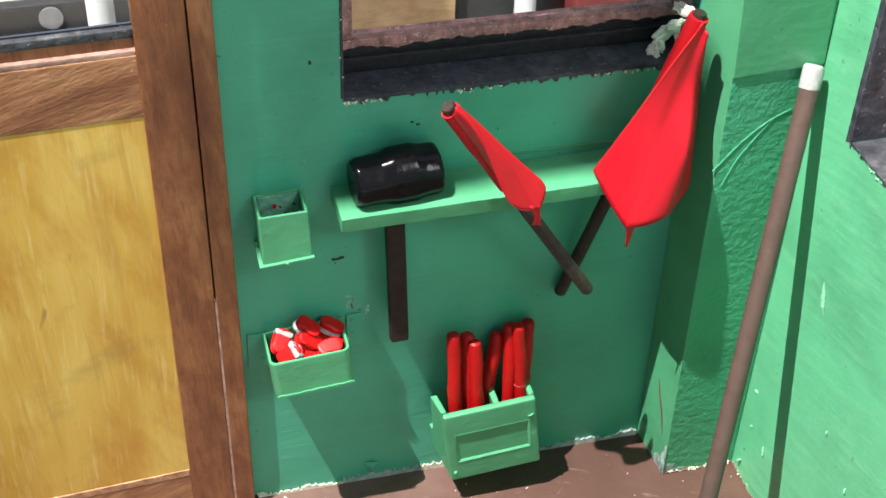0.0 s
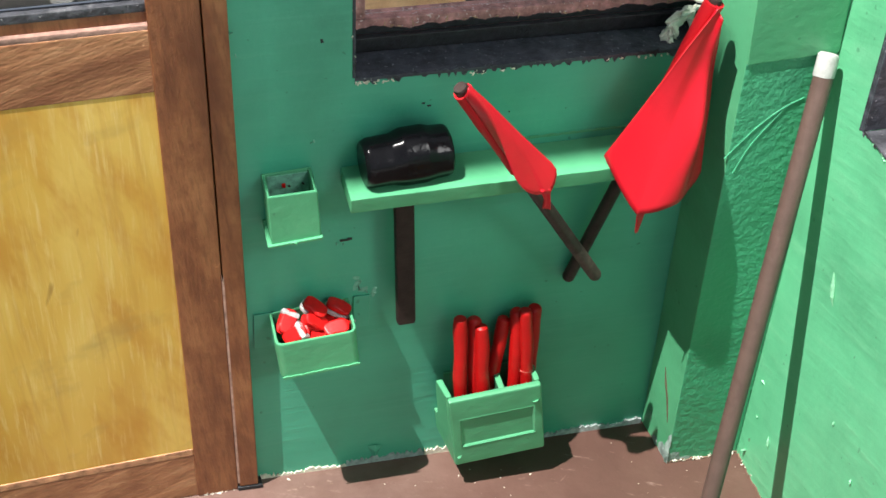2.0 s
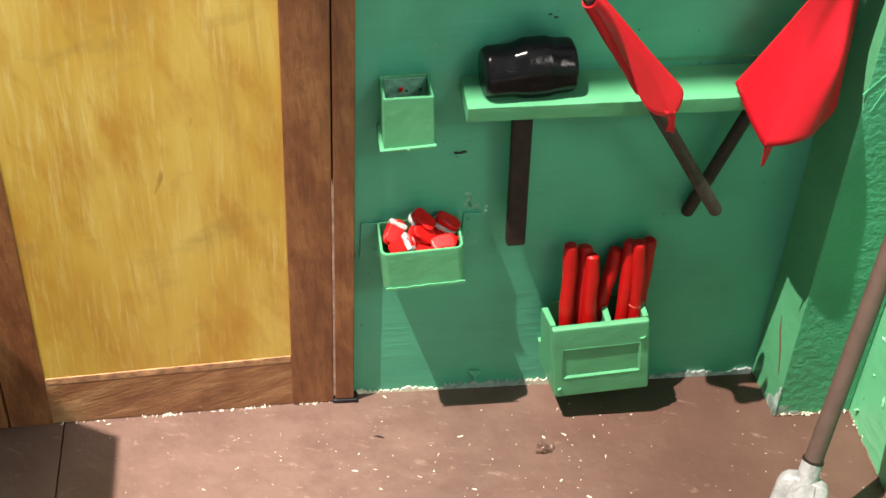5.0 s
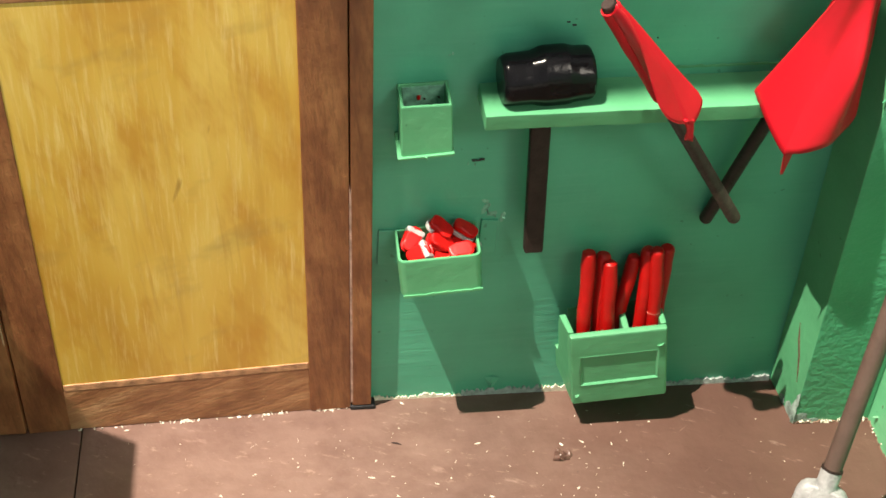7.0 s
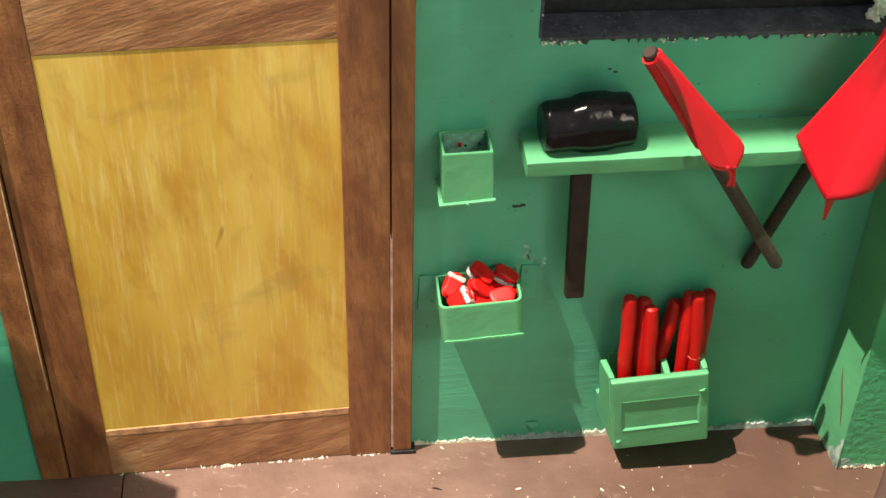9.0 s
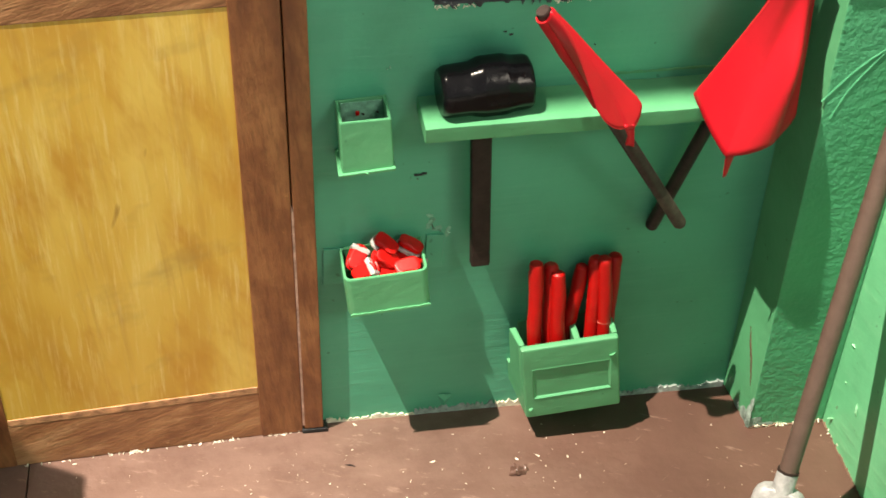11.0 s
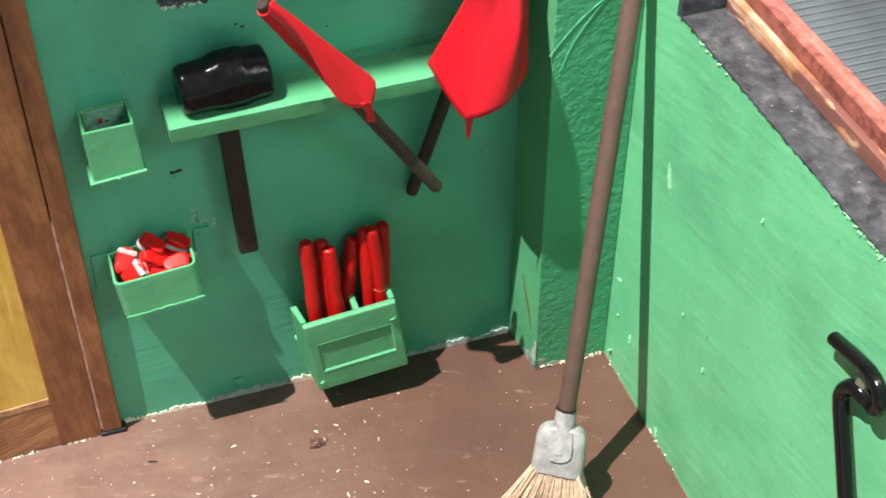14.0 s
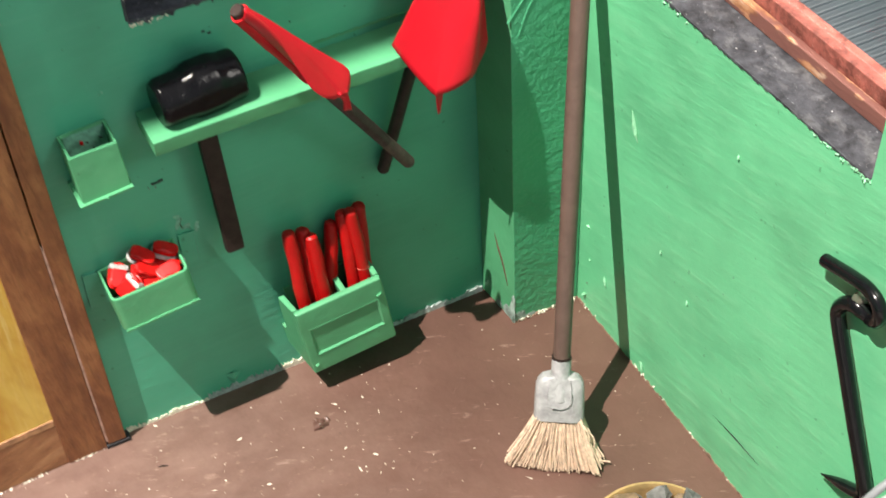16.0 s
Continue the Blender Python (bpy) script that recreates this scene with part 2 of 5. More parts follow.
LIT_WORN_STICK = plain("lit_rubbed_brown_stick", (0.088, 0.062, 0.052), 0.6, 0, 0.5, 260, 0.0002, 0.3)
BROOM_STICK = plain("taupe_painted_stick", (0.105, 0.066, 0.054), 0.5, 0, 0.15, 200, 0.0002)
WHITE_TIP = plain("white_painted_tip", (0.44, 0.45, 0.43), 0.55, 0, 0.2, 400, 0.0002)
SILVER = plain("silver_paint", (0.40, 0.40, 0.41), 0.45, 0.15, 0.3, 300, 0.0003)
STRAW = plain("pale_straw", (0.66, 0.50, 0.375), 0.7, 0, 0.3, 700, 0.0001)
FLAG_RED = plain("red_flag_cloth", (0.57, 0.006, 0.018), 0.42, 0, 0.14, 60, 0.0001, 0.45)
FLAG_DARK = plain("dark_red_wound_cloth", (0.54, 0.007, 0.014), 0.6, 0, 0.15, 60, 0.00012, 0.3)
FLAG_EDGE = plain("faded_red_cut_edge", (0.58, 0.035, 0.035), 0.7, 0, 0.2, 120, 0.00008, 0.2)


def let_through(m, share):
    """Thin cloth passes a share of the light on to its other side."""
    n, l = m.node_tree.nodes, m.node_tree.links
    body = next(k for k in n if k.type == "BSDF_PRINCIPLED")
    ends = next(k for k in n if k.type == "OUTPUT_MATERIAL")
    thin = n.new("ShaderNodeBsdfTranslucent")
    if body.inputs["Base Color"].links:
        l.new(body.inputs["Base Color"].links[0].from_socket, thin.inputs["Color"])
    both = n.new("ShaderNodeMixShader")
    both.inputs[0].default_value = share
    l.new(body.outputs[0], both.inputs[1])
    l.new(thin.outputs[0], both.inputs[2])
    l.new(both.outputs[0], ends.inputs["Surface"])


let_through(FLAG_RED, 0.1)
FUSEE_RED = plain("red_painted_stick", (0.43, 0.005, 0.005), 0.42, 0, 0.1, 220, 0.0002, 0.3)
CAP_RED = plain("red_signal_cap_paint", (0.52, 0.006, 0.006), 0.38, 0, 0.25, 300, 0.00006, 0.3)
STRAP = plain("grey_white_strap", (0.46, 0.455, 0.45), 0.5, 0.1, 0.25, 500, 0.0002)
BRASS = plain("brass", (0.62, 0.42, 0.19), 0.5, 0.45, 0.25, 200, 0.0001)
STONE = plain("grey_stone", (0.125, 0.125, 0.12), 0.75, 0, 0.6, 260, 0.0006)
STEEL = plain("bright_screw_steel", (0.62, 0.56, 0.48), 0.3, 0.9, 0.2, 300, 0.0001)
WIRE_GREY = plain("grey_wire_cover", (0.19, 0.20, 0.21), 0.4, 0, 0.15, 200, 0.00005)
WIRE_BLUE = plain("dark_blue_wire_cover", (0.018, 0.028, 0.05), 0.4, 0, 0.2, 200, 0.00005)
WIRE_RED = plain("red_wire_end", (0.5, 0.04, 0.05), 0.4, 0, 0.1, 200, 0.00005)
CONCRETE = plain("grey_concrete", (0.40, 0.385, 0.36), 0.85, 0, 0.3, 9, 0.001)
PINE = wood("pale_pine", (0.20, 0.12, 0.06), (0.27, 0.175, 0.09), (0.32, 0.22, 0.125), "x")
TAN_BOARD = wood("tan_board", (0.62, 0.38, 0.19), (0.78, 0.52, 0.28), (0.86, 0.60, 0.34), "x")
REFLECTED_RED = plain("reflected_flag_red", (0.22, 0.045, 0.04), 0.5, 0, 0.2, 40, 0.0001)
TIN = plain("galvanised_sheet", (0.058, 0.076, 0.090), 0.5, 0.2, 0.2, 40, 0.0002)
POST_WHITE = plain("white_post_paint", (0.8, 0.8, 0.8), 0.5, 0, 0.05, 40, 0.0001)
SLATE = plain("slate_grey_board", (0.035, 0.035, 0.036), 0.6, 0, 0.2, 40, 0.0001)


def ply_material():
    """Varnished plywood: yellow with orange clouds, pale flame streaks, dark flecks and rubbed grey smudges."""
    m, n, l, b = material("varnished_yellow_plywood", 0.33)
    broad = noise_node(n, l, coords(n, l, (30, 30, 9)), 1.0, 3.0)
    base = ramp(n, l, broad, [(0.30, (0.50, 0.245, 0.036)), (0.46, (0.64, 0.385, 0.068)), (0.62, (0.72, 0.485, 0.115)), (0.78, (0.77, 0.565, 0.18))])
    cloud = noise_node(n, l, coords(n, l, (70, 70, 26), (0, 20, 0)), 1.0, 4.0, 0.6)
    base = mixed(n, l, ramp(n, l, cloud, [(0.50, (0, 0, 0)), (0.68, (0.7, 0.7, 0.7))]), base, (0.50, 0.23, 0.030))
    flame = noise_node(n, l, coords(n, l, (760, 760, 60), (0, -1, 0)), 1.0, 6.0, 0.68)
    patchy = noise_node(n, l, coords(n, l, (60, 60, 40)), 1.0, 3.0)
    streak = n.new("ShaderNodeMath")
    streak.operation = "MULTIPLY"
    l.new(ramp(n, l, flame, [(0.50, (0, 0, 0)), (0.74, (0.55, 0.55, 0.55))]), streak.inputs[0])
    l.new(ramp(n, l, patchy, [(0.34, (0.1, 0.1, 0.1)), (0.58, (0.9, 0.9, 0.9))]), streak.inputs[1])
    base = mixed(n, l, streak.outputs[0], base, (0.90, 0.72, 0.34))
    grain = noise_node(n, l, coords(n, l, (300, 300, 18), (0, 4, 0)), 1.0, 4.0, 0.6)
    base = mixed(n, l, ramp(n, l, grain, [(0.30, (0.5, 0.5, 0.5)), (0.46, (0, 0, 0))]), base, (0.50, 0.27, 0.05))
    vein = noise_node(n, l, coords(n, l, (190, 190, 34), (0, -14, 0)), 1.0, 2.0)
    base = mixed(n, l, ramp(n, l, vein, [(0.73, (0, 0, 0)), (0.79, (0.7, 0.7, 0.7))]), base, (0.26, 0.13, 0.03))
    smear = noise_node(n, l, coords(n, l, (26, 26, 44), (0, 24, 0)), 1.0, 4.0, 0.6)
    base = mixed(n, l, ramp(n, l, smear, [(0.56, (0, 0, 0)), (0.74, (0.6, 0.6, 0.6))]), base, (0.33, 0.205, 0.06))
    l.new(base, b.inputs["Base Color"])
    bump(n, l, b, flame, 0.5, 0.00015)
    return m


PLY = ply_material()


def glass_material():
    m, n, l, b = material("window_glass", 0.03)
    b.inputs["Transmission Weight"].default_value = 1.0
    b.inputs["IOR"].default_value = 1.2
    b.inputs["Base Color"].default_value = (0.95, 0.97, 0.97, 1)
    return m


GLASS = glass_material()


# ---- building helpers: all lengths in millimetres ----
def box(bm, x0, x1, y0, y1, z0, z1, bevel=0.0, cuts=0):
    made = bmesh.ops.create_cube(bm, size=1.0)["verts"]
    for v in made:
        v.co = Vector((x0 + (v.co.x + 0.5) * (x1 - x0), y0 + (v.co.y + 0.5) * (y1 - y0), z0 + (v.co.z + 0.5) * (z1 - z0)))
    edges = list({e for v in made for e in v.link_edges})
    if bevel:
        out = bmesh.ops.bevel(bm, geom=edges, offset=bevel, segments=2, affect="EDGES", profile=0.5)
        made = list({v for f in out["faces"] for v in f.verts} | {v for v in made if v.is_valid})
    return made


def tube(bm, pts, radii, seg=12, caps=True):
    """A round bar along points, with a radius at each."""
    pts = [Vector(p) for p in pts]
    if not isinstance(radii, (list, tuple)):
        radii = [radii] * len(pts)
    side, rings = None, []
    for i, p in enumerate(pts):
        way = (pts[min(i + 1, len(pts) - 1)] - pts[max(i - 1, 0)]).normalized()
        side = way.orthogonal().normalized() if side is None else (side - way * side.dot(way)).normalized()
        up = way.cross(side)
        rings.append([bm.verts.new(p + (side * math.cos(a) + up * math.sin(a)) * radii[i]) for a in (2 * math.pi * k / seg for k in range(seg))])
    for a, b in zip(rings, rings[1:]):
        for k in range(seg):
            bm.faces.new((a[k], a[(k + 1) % seg], b[(k + 1) % seg], b[k]))
    if caps:
        bm.faces.new(list(reversed(rings[0])))
        bm.faces.new(rings[-1])
    return [v for r in rings for v in r]


def smooth_path(pts, steps=6):
    """Catmull-Rom points through a few points."""
    p = [Vector(q) for q in pts]
    p = [2 * p[0] - p[1]] + p + [2 * p[-1] - p[-2]]
    out = []
    for i in range(1, len(p) - 2):
        for k in range(steps):
            t = k / steps
            a, b, c, d = p[i - 1], p[i], p[i + 1], p[i + 2]
            out.append(0.5 * (2 * b + (c - a) * t + (2 * a - 5 * b + 4 * c - d) * t * t + (3 * b - a - 3 * c + d) * t ** 3))
    return out + [p[-2]]


def hand_made(bm, amount, size, verts=None):
    """Pushes points about a little, as on things cut and painted by hand."""
    for v in verts or bm.verts:
        q = v.co / size
        v.co += Vector((noise.noise(q), noise.noise(q + Vector((31, 7, 3))), noise.noise(q + Vector((5, 43, 17))))) * amount


def tilt(bm, degrees, pivot, axis="Y"):
    bmesh.ops.rotate(bm, verts=bm.verts, cent=Vector(pivot), matrix=Matrix.Rotation(radians(degrees), 3, axis))


def mesh_from(name, bm, mat, base=(0, 0, 0), smooth=True):
    for v in bm.verts:
        v.co = (v.co - Vector(base)) * MM
    bmesh.ops.recalc_face_normals(bm, faces=bm.faces)
    me = bpy.data.meshes.new(name)
    bm.to_mesh(me)
    bm.free()
    for m in mat if isinstance(mat, (list, tuple)) else [mat]:
        me.materials.append(m)
    if smooth:
        me.polygons.foreach_set("use_smooth", [True] * len(me.polygons))
        me.set_sharp_from_angle(angle=radians(38))
    return me


def even(ob, smooth):
    """Keeps broad faces flat where they meet rounded edges."""
    if smooth:
        m = ob.modifiers.new("even", "WEIGHTED_NORMAL")
        m.keep_sharp, m.weight = True, 80
    return ob


def solid(name, bm, mat, smooth=True):
    """A piece of the setting."""
    return even(tagged(new(name, mesh_from(name, bm, mat, smooth=smooth)), kind="structure"), smooth)


def thing(name, base, label, category, group=""):
    """The Empty at a thing's base that holds its parts."""
    ob = new(name)
    ob.location = Vector(base) * MM
    ob.empty_display_size = 0.005
    return tagged(ob, label, category, group)


def base_of(ob):
    p = Vector((0, 0, 0))
    while ob is not None:
        p += Vector(ob.location)
        ob = ob.parent
    return p / MM


def part(name, bm, mat, parent, label="", smooth=True):
    ob = new(name, mesh_from(name, bm, mat, base_of(parent), smooth))
    ob.parent = parent
    even(ob, smooth)
    if label:
        ob["label"] = label
    return ob


def panel_with_hole(bm, axis, at, thick, u0, u1, z0, z1, holes):
    """An upright slab with square holes (u0, u1, z0, z1). axis: the one it stands across."""
    us = sorted({u0, u1, *[h[0] for h in holes], *[h[1] for h in holes]})
    zs = sorted({z0, z1, *[h[2] for h in holes], *[h[3] for h in holes]})
    full = {(i, k) for i in range(len(us) - 1) for k in range(len(zs) - 1)
            if not any(h[0] <= us[i] < h[1] and h[2] <= zs[k] < h[3] for h in holes)}
    seen = {}

    def vert(d, u, z):
        key = (d, round(u, 4), round(z, 4))
        if key not in seen:
            seen[key] = bm.verts.new((u, at + d, z) if axis == "y" else (at + d, u, z))
        return seen[key]

    def quad(*c):
        bm.faces.new([vert(*p) for p in c])

    for i, k in full:
        a, b, c, d = us[i], us[i + 1], zs[k], zs[k + 1]
        for w in (0, thick):
            quad((w, a, c), (w, b, c), (w, b, d), (w, a, d))
        for (di, dk), (p, q) in {(-1, 0): ((a, c), (a, d)), (1, 0): ((b, c), (b, d)), (0, -1): ((a, c), (b, c)), (0, 1): ((a, d), (b, d))}.items():
            if (i + di, k + dk) not in full:
                quad((0, *p), (thick, *p), (thick, *q), (0, *q))


def ragged_strip(bm, axis, at, out, u0, u1, low, high, step, seed, wild_low=0.0, wild_high=0.0, gap=0.0):
    """A thin skin of paint or caulk with torn edges on an upright face."""
    rnd = random.Random(seed)
    n = max(2, int(abs(u1 - u0) / step))
    row, prev = [], None
    for i in range(n + 1):
        u = u0 + (u1 - u0) * i / n
        lo = low(u) if callable(low) else low
        hi = high(u) if callable(high) else high
        lo += rnd.uniform(-1, 1) * wild_low
        hi += rnd.uniform(-1, 1) * wild_high
        if gap and rnd.random() < gap:
            hi = lo + 0.15
        hi = max(hi, lo + 0.1)
        pts = [(at, lo), (at + out, lo), (at + out, hi), (at, hi)]
        ring = [bm.verts.new((u, d, z) if axis == "y" else (d, u, z)) for d, z in pts]
        if prev:
            for k in range(4):
                bm.faces.new((prev[k], prev[(k + 1) % 4], ring[(k + 1) % 4], ring[k]))
        else:
            bm.faces.new(ring)
        prev = ring
    bm.faces.new(list(reversed(prev)))


def lump(bm, centre, size, seed, rough=0.3, detail=2):
    made = bmesh.ops.create_icosphere(bm, subdivisions=detail, radius=1.0)["verts"]
    rnd = Vector((seed * 1.7, seed * 0.9, seed * 2.3))
    turn = Euler((seed * 1.1, seed * 2.1, seed * 0.7)).to_matrix()
    for v in made:
        d = v.co.normalized()
        r = 1.0 + rough * noise.noise(d * 1.6 + rnd) + 0.5 * rough * noise.noise(d * 4 + rnd)
        v.co = Vector(centre) + turn @ Vector((d.x * size[0], d.y * size[1], d.z * size[2])) * r
    return made


# ---- the setting ----
WALL_X, TOP, THICK = 158.8, 222.0, 13.0
SILL_Z, SIDE_SILL_Z = 148.0, 144.0

bm = bmesh.new()
box(bm, -40000, 40000, -40000, 40000, -40, -36)
tagged(solid("ground", bm, CONCRETE, False), "pale grey concrete ground under the model", "ground")

floor = tagged(thing("floor", (0, -150, 0), "brown painted wooden floor with pale chips", "floor"), kind="structure")
for x0, x1 in ((-150, -88.6), (-88.2, 172)):
    bm = bmesh.new()
    box(bm, x0, x1, -330, 13, -36, 0, 0.25)
    part("floor_board", bm, FLOOR_PAINT, floor)

# Back wall: right of the door it stands at y = 0; the door and what is left of it lean a little towards the room.
bm = bmesh.new()
panel_with_hole(bm, "y", 0, THICK, 0.5, WALL_X, 0, TOP, [(32.8, 133.8, SILL_Z, 212)])
tagged(solid("wall_back", bm, GREEN_WALL, False), "green brush-painted wooden end wall of the model", "wall")
bm = bmesh.new()
panel_with_hole(bm, "x", WALL_X, THICK, -330, THICK, 0, TOP, [(-136, -40.2, SIDE_SILL_Z, 212)])
tagged(solid("wall_right", bm, GREEN_SIDE_LIT, False), "green side wall with slanting brush strokes", "wall")
# Left wall, unseen; its height and slanted end shape the shade on the floor.
bm = bmesh.new()
ends = [[bm.verts.new((x, y, z)) for y, z in ((-330, 0), (-7, 0), (-19, 150), (-26, 200), (-46, 278), (-330, 278))] for x in (-150, -144)]
bm.faces.new(ends[0])
bm.faces.new(list(reversed(ends[1])))
for k in range(6):
    bm.faces.new((ends[0][k], ends[1][k], ends[1][(k + 1) % 6], ends[0][(k + 1) % 6]))
bmesh.ops.recalc_face_normals(bm, faces=bm.faces)
tagged(solid("wall_left", bm, GREEN_WALL, False), "unseen green side wall, shaped for its shade on the floor", "wall")
bm = bmesh.new()
box(bm, -144, -112.5, -6.5, 6, 0, TOP)
tagged(solid("wall_beside_door", bm, GREEN_WALL, False), "green painted end wall beside the door frame", "wall")
bm = bmesh.new()
box(bm, -112.5, 0.5, -4.5, 6, 208, TOP)
tagged(solid("wall_over_door", bm, GREEN_WALL, False), "green painted wall over the door", "wall")

# An unseen beam on an arm, added to keep the spotlight off the upper end wall.
beam = tagged(thing("shade_beam", (-168, 300, -36), "unseen wooden beam on an arm and post, added to shade the end wall", "beam"), kind="structure")
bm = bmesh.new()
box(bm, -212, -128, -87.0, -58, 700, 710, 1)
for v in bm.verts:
    # Its end is slanted to set the left edge of its shade beside the door.
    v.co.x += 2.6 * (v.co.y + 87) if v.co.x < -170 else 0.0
part("shade_rail", bm, PINE, beam)
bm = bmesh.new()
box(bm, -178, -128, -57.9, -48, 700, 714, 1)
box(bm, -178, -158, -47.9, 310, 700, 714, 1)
part("shade_arm", bm, PINE, beam)
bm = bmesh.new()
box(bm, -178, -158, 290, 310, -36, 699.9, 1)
part("shade_post", bm, PINE, beam)

# Corner post, with a pasted strip, two ridges of paint, a split and a bare foot.
post = tagged(thing("corner_post", (146, -10, 0), "green corner post with rough lumpy paint and a bare foot", "post"), kind="structure")
bm = bmesh.new()
box(bm, 133.9, WALL_X - 0.05, -19.5, -0.05, 0, TOP, 0.5)
for v in bm.verts:
    left = max(0.0, (147 - v.co.x) / 14)
    v.co.x -= left * (1.6 * v.co.z / 178 + 2.0 * (v.co.y + 19.5) / 19.5)
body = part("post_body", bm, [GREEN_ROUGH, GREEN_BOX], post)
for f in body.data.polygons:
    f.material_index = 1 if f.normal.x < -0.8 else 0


def post_side(y, z):
    """x of the post's face towards the door."""
    return 133.9 - 0.93 * (1.6 * z / 178 + 2.0 * (y + 19.5) / 19.5)


bm = bmesh.new()
box(bm, 132.7, WALL_X - 0.3, -20.0, -19.3, 155, 205, 0.2)
tilt(bm, -3, (146, -19, 156))
part("pasted_strip", bm, GREEN_BOX, post, "smooth green paper strip painted over")
for pts in (((131.9, -19.6, 124.2), (139, -19.6, 133), (146, -19.6, 139), (151.8, -19.6, 142)), ((135.3, -19.6, 118.7), (138.5, -19.6, 127), (143, -19.6, 134), (147, -19.6, 139.5))):
    bm = bmesh.new()
    tube(bm, smooth_path([(x, y + 0.12, z) for x, y, z in pts]), 0.24, 6)
    part("paint_ridge", bm, GREEN_ROUGH, post)
bm = bmesh.new()
tube(bm, [(post_side(y, z) - 0.05, y, z) for y, z in ((-8.6, 34), (-10.5, 29), (-13, 24), (-14.6, 19), (-15.6, 15))], [0.1, 0.4, 0.38, 0.3, 0.1], 6)
part("split", bm, SPLIT, post, "brown split in the wood")
bm = bmesh.new()
for y, z, sy, sz in ((-17.4, 4.0, 2.6, 6.5), (-14.0, 2.4, 3.0, 3.0), (-9.5, 1.6, 2.6, 2.0), (-18.6, 10.0, 1.2, 3.5)):
    lump(bm, (post_side(y, z) + 0.15, y, z), (0.3, sy, sz), 0, 0.35, 3)
for x, z, sx, sz in ((136.0, 2.2, 3.0, 2.6), (140.0, 0.9, 3.0, 1.1)):
    lump(bm, (x, -19.4, z), (sx, 0.25, sz), 0, 0.35, 3)
part("bare_foot", bm, FILLER, post, "pale bare filler at the foot")

# Torn caulk and paint along the foot of the walls.
bm = bmesh.new()
ragged_strip(bm, "y", 0.0, -0.5, 2, 30, 0, lambda u: 1.2 + 0.5 * math.sin(u * 0.4), 0.6, 1, 0, 0.5, 0.06)
ragged_strip(bm, "y", 0.0, -0.5, 56, 66, 0, 2.3, 0.6, 2, 0, 0.9)
tagged(solid("trim_wall_foot", bm, CAULK, False), "torn cream paint edge along the wall's foot", "trim")
bm = bmesh.new()
ragged_strip(bm, "y", 0.0, -0.45, 30, 56, 0, 2.2, 0.6, 3, 0, 1.0)
ragged_strip(bm, "y", 0.0, -0.8, 92, 131.5, 0, lambda u: 1.9 + 0.6 * math.sin(u * 0.3), 0.6, 4, 0, 0.7)
tagged(solid("trim_wall_foot_grey", bm, CAULK_GREY, False), "torn grey paint edge along the wall's foot", "trim")
bm = bmesh.new()
ragged_strip(bm, "x", WALL_X, -0.3, -150, -20, 0, lambda u: 0.5 + 0.9 * math.sin(u * 0.37) ** 2 * math.sin(u * 0.11) ** 2, 0.6, 5, 0, 0.5, 0.15)
ragged_strip(bm, "y", -19.5, -0.5, 134, WALL_X, 0, 0.8, 0.7, 6, 0, 0.6, 0.2)
tagged(solid("trim_side_foot", bm, TAN_EDGE, False), "torn brown edge along the side wall's foot", "trim")
bm = bmesh.new()
rnd = random.Random(8)
for k in range(24):
    u = rnd.choice((-27, -60, -66, -70, -92, -104)) + rnd.gauss(0, 3)
    if -140 < u < -20:
        lump(bm, (WALL_X - 0.1, u, 2.0 * rnd.random() ** 2), (0.2, rnd.uniform(0.2, 0.8), rnd.uniform(0.1, 0.35)), k + 1, 0.4, 2)
for k in range(26):
    lump(bm, (rnd.uniform(134.5, 158), -19.7, rnd.uniform(0.0, 0.9)), (rnd.uniform(0.3, 1.1), 0.35, rnd.uniform(0.3, 0.7)), k + 60, 0.7, 1)
tagged(solid("trim_foot_chips", bm, CAULK, False), "cream paint chips at the foot of the wall and post", "trim")
bm = bmesh.new()
for y, z, s in ((-24.5, 6.5, 1.3), (-25.5, 12.0, 1.0), (-26.0, 24.0, 0.8), (-58.5, 5.0, 1.2), (-25.0, 38.0, 0.9)):
    lump(bm, (WALL_X, y, z), (0.05, s * 0.45, s * 1.3), y, 0.4, 3)
tagged(solid("trim_peeled_patch", bm, PEEL), "pale peeled patches low on the side wall", "trim")

# A flake of paint lifted from the wall near its foot.
bm = bmesh.new()
flake = [bm.verts.new(p) for p in ((37.0, -0.1, 7.8), (39.6, -0.7, 8.4), (42.0, -0.1, 7.2), (39.2, -0.15, 1.6), (39.5, -1.1, 5.6))]
for a, b in ((0, 1), (1, 2), (2, 3), (3, 0)):
    bm.faces.new((flake[a], flake[b], flake[4]))
bmesh.ops.recalc_face_normals(bm, faces=bm.faces)
tagged(solid("trim_paint_flake", bm, GREEN_WALL, False), "lifted green paint flake low on the wall", "trim")

# Black painted edge of the two window openings.
bm = bmesh.new()
ragged_strip(bm, "y", 0.02, -0.3, 32.8, 133.6, SILL_Z - 0.3, SILL_Z + 0.6, 0.9, 11, 1.5, 0.0)
box(bm, 32.8, 133.6, -0.28, THICK - 0.1, SILL_Z - 0.4, SILL_Z + 0.5, 0.2)
hand_made(bm, 0.25, 3)
tagged(solid("window_sill_back", bm, SPECK_BLACK, False), "black painted window sill with torn lower edge", "window sill")
bm = bmesh.new()
rnd = random.Random(14)
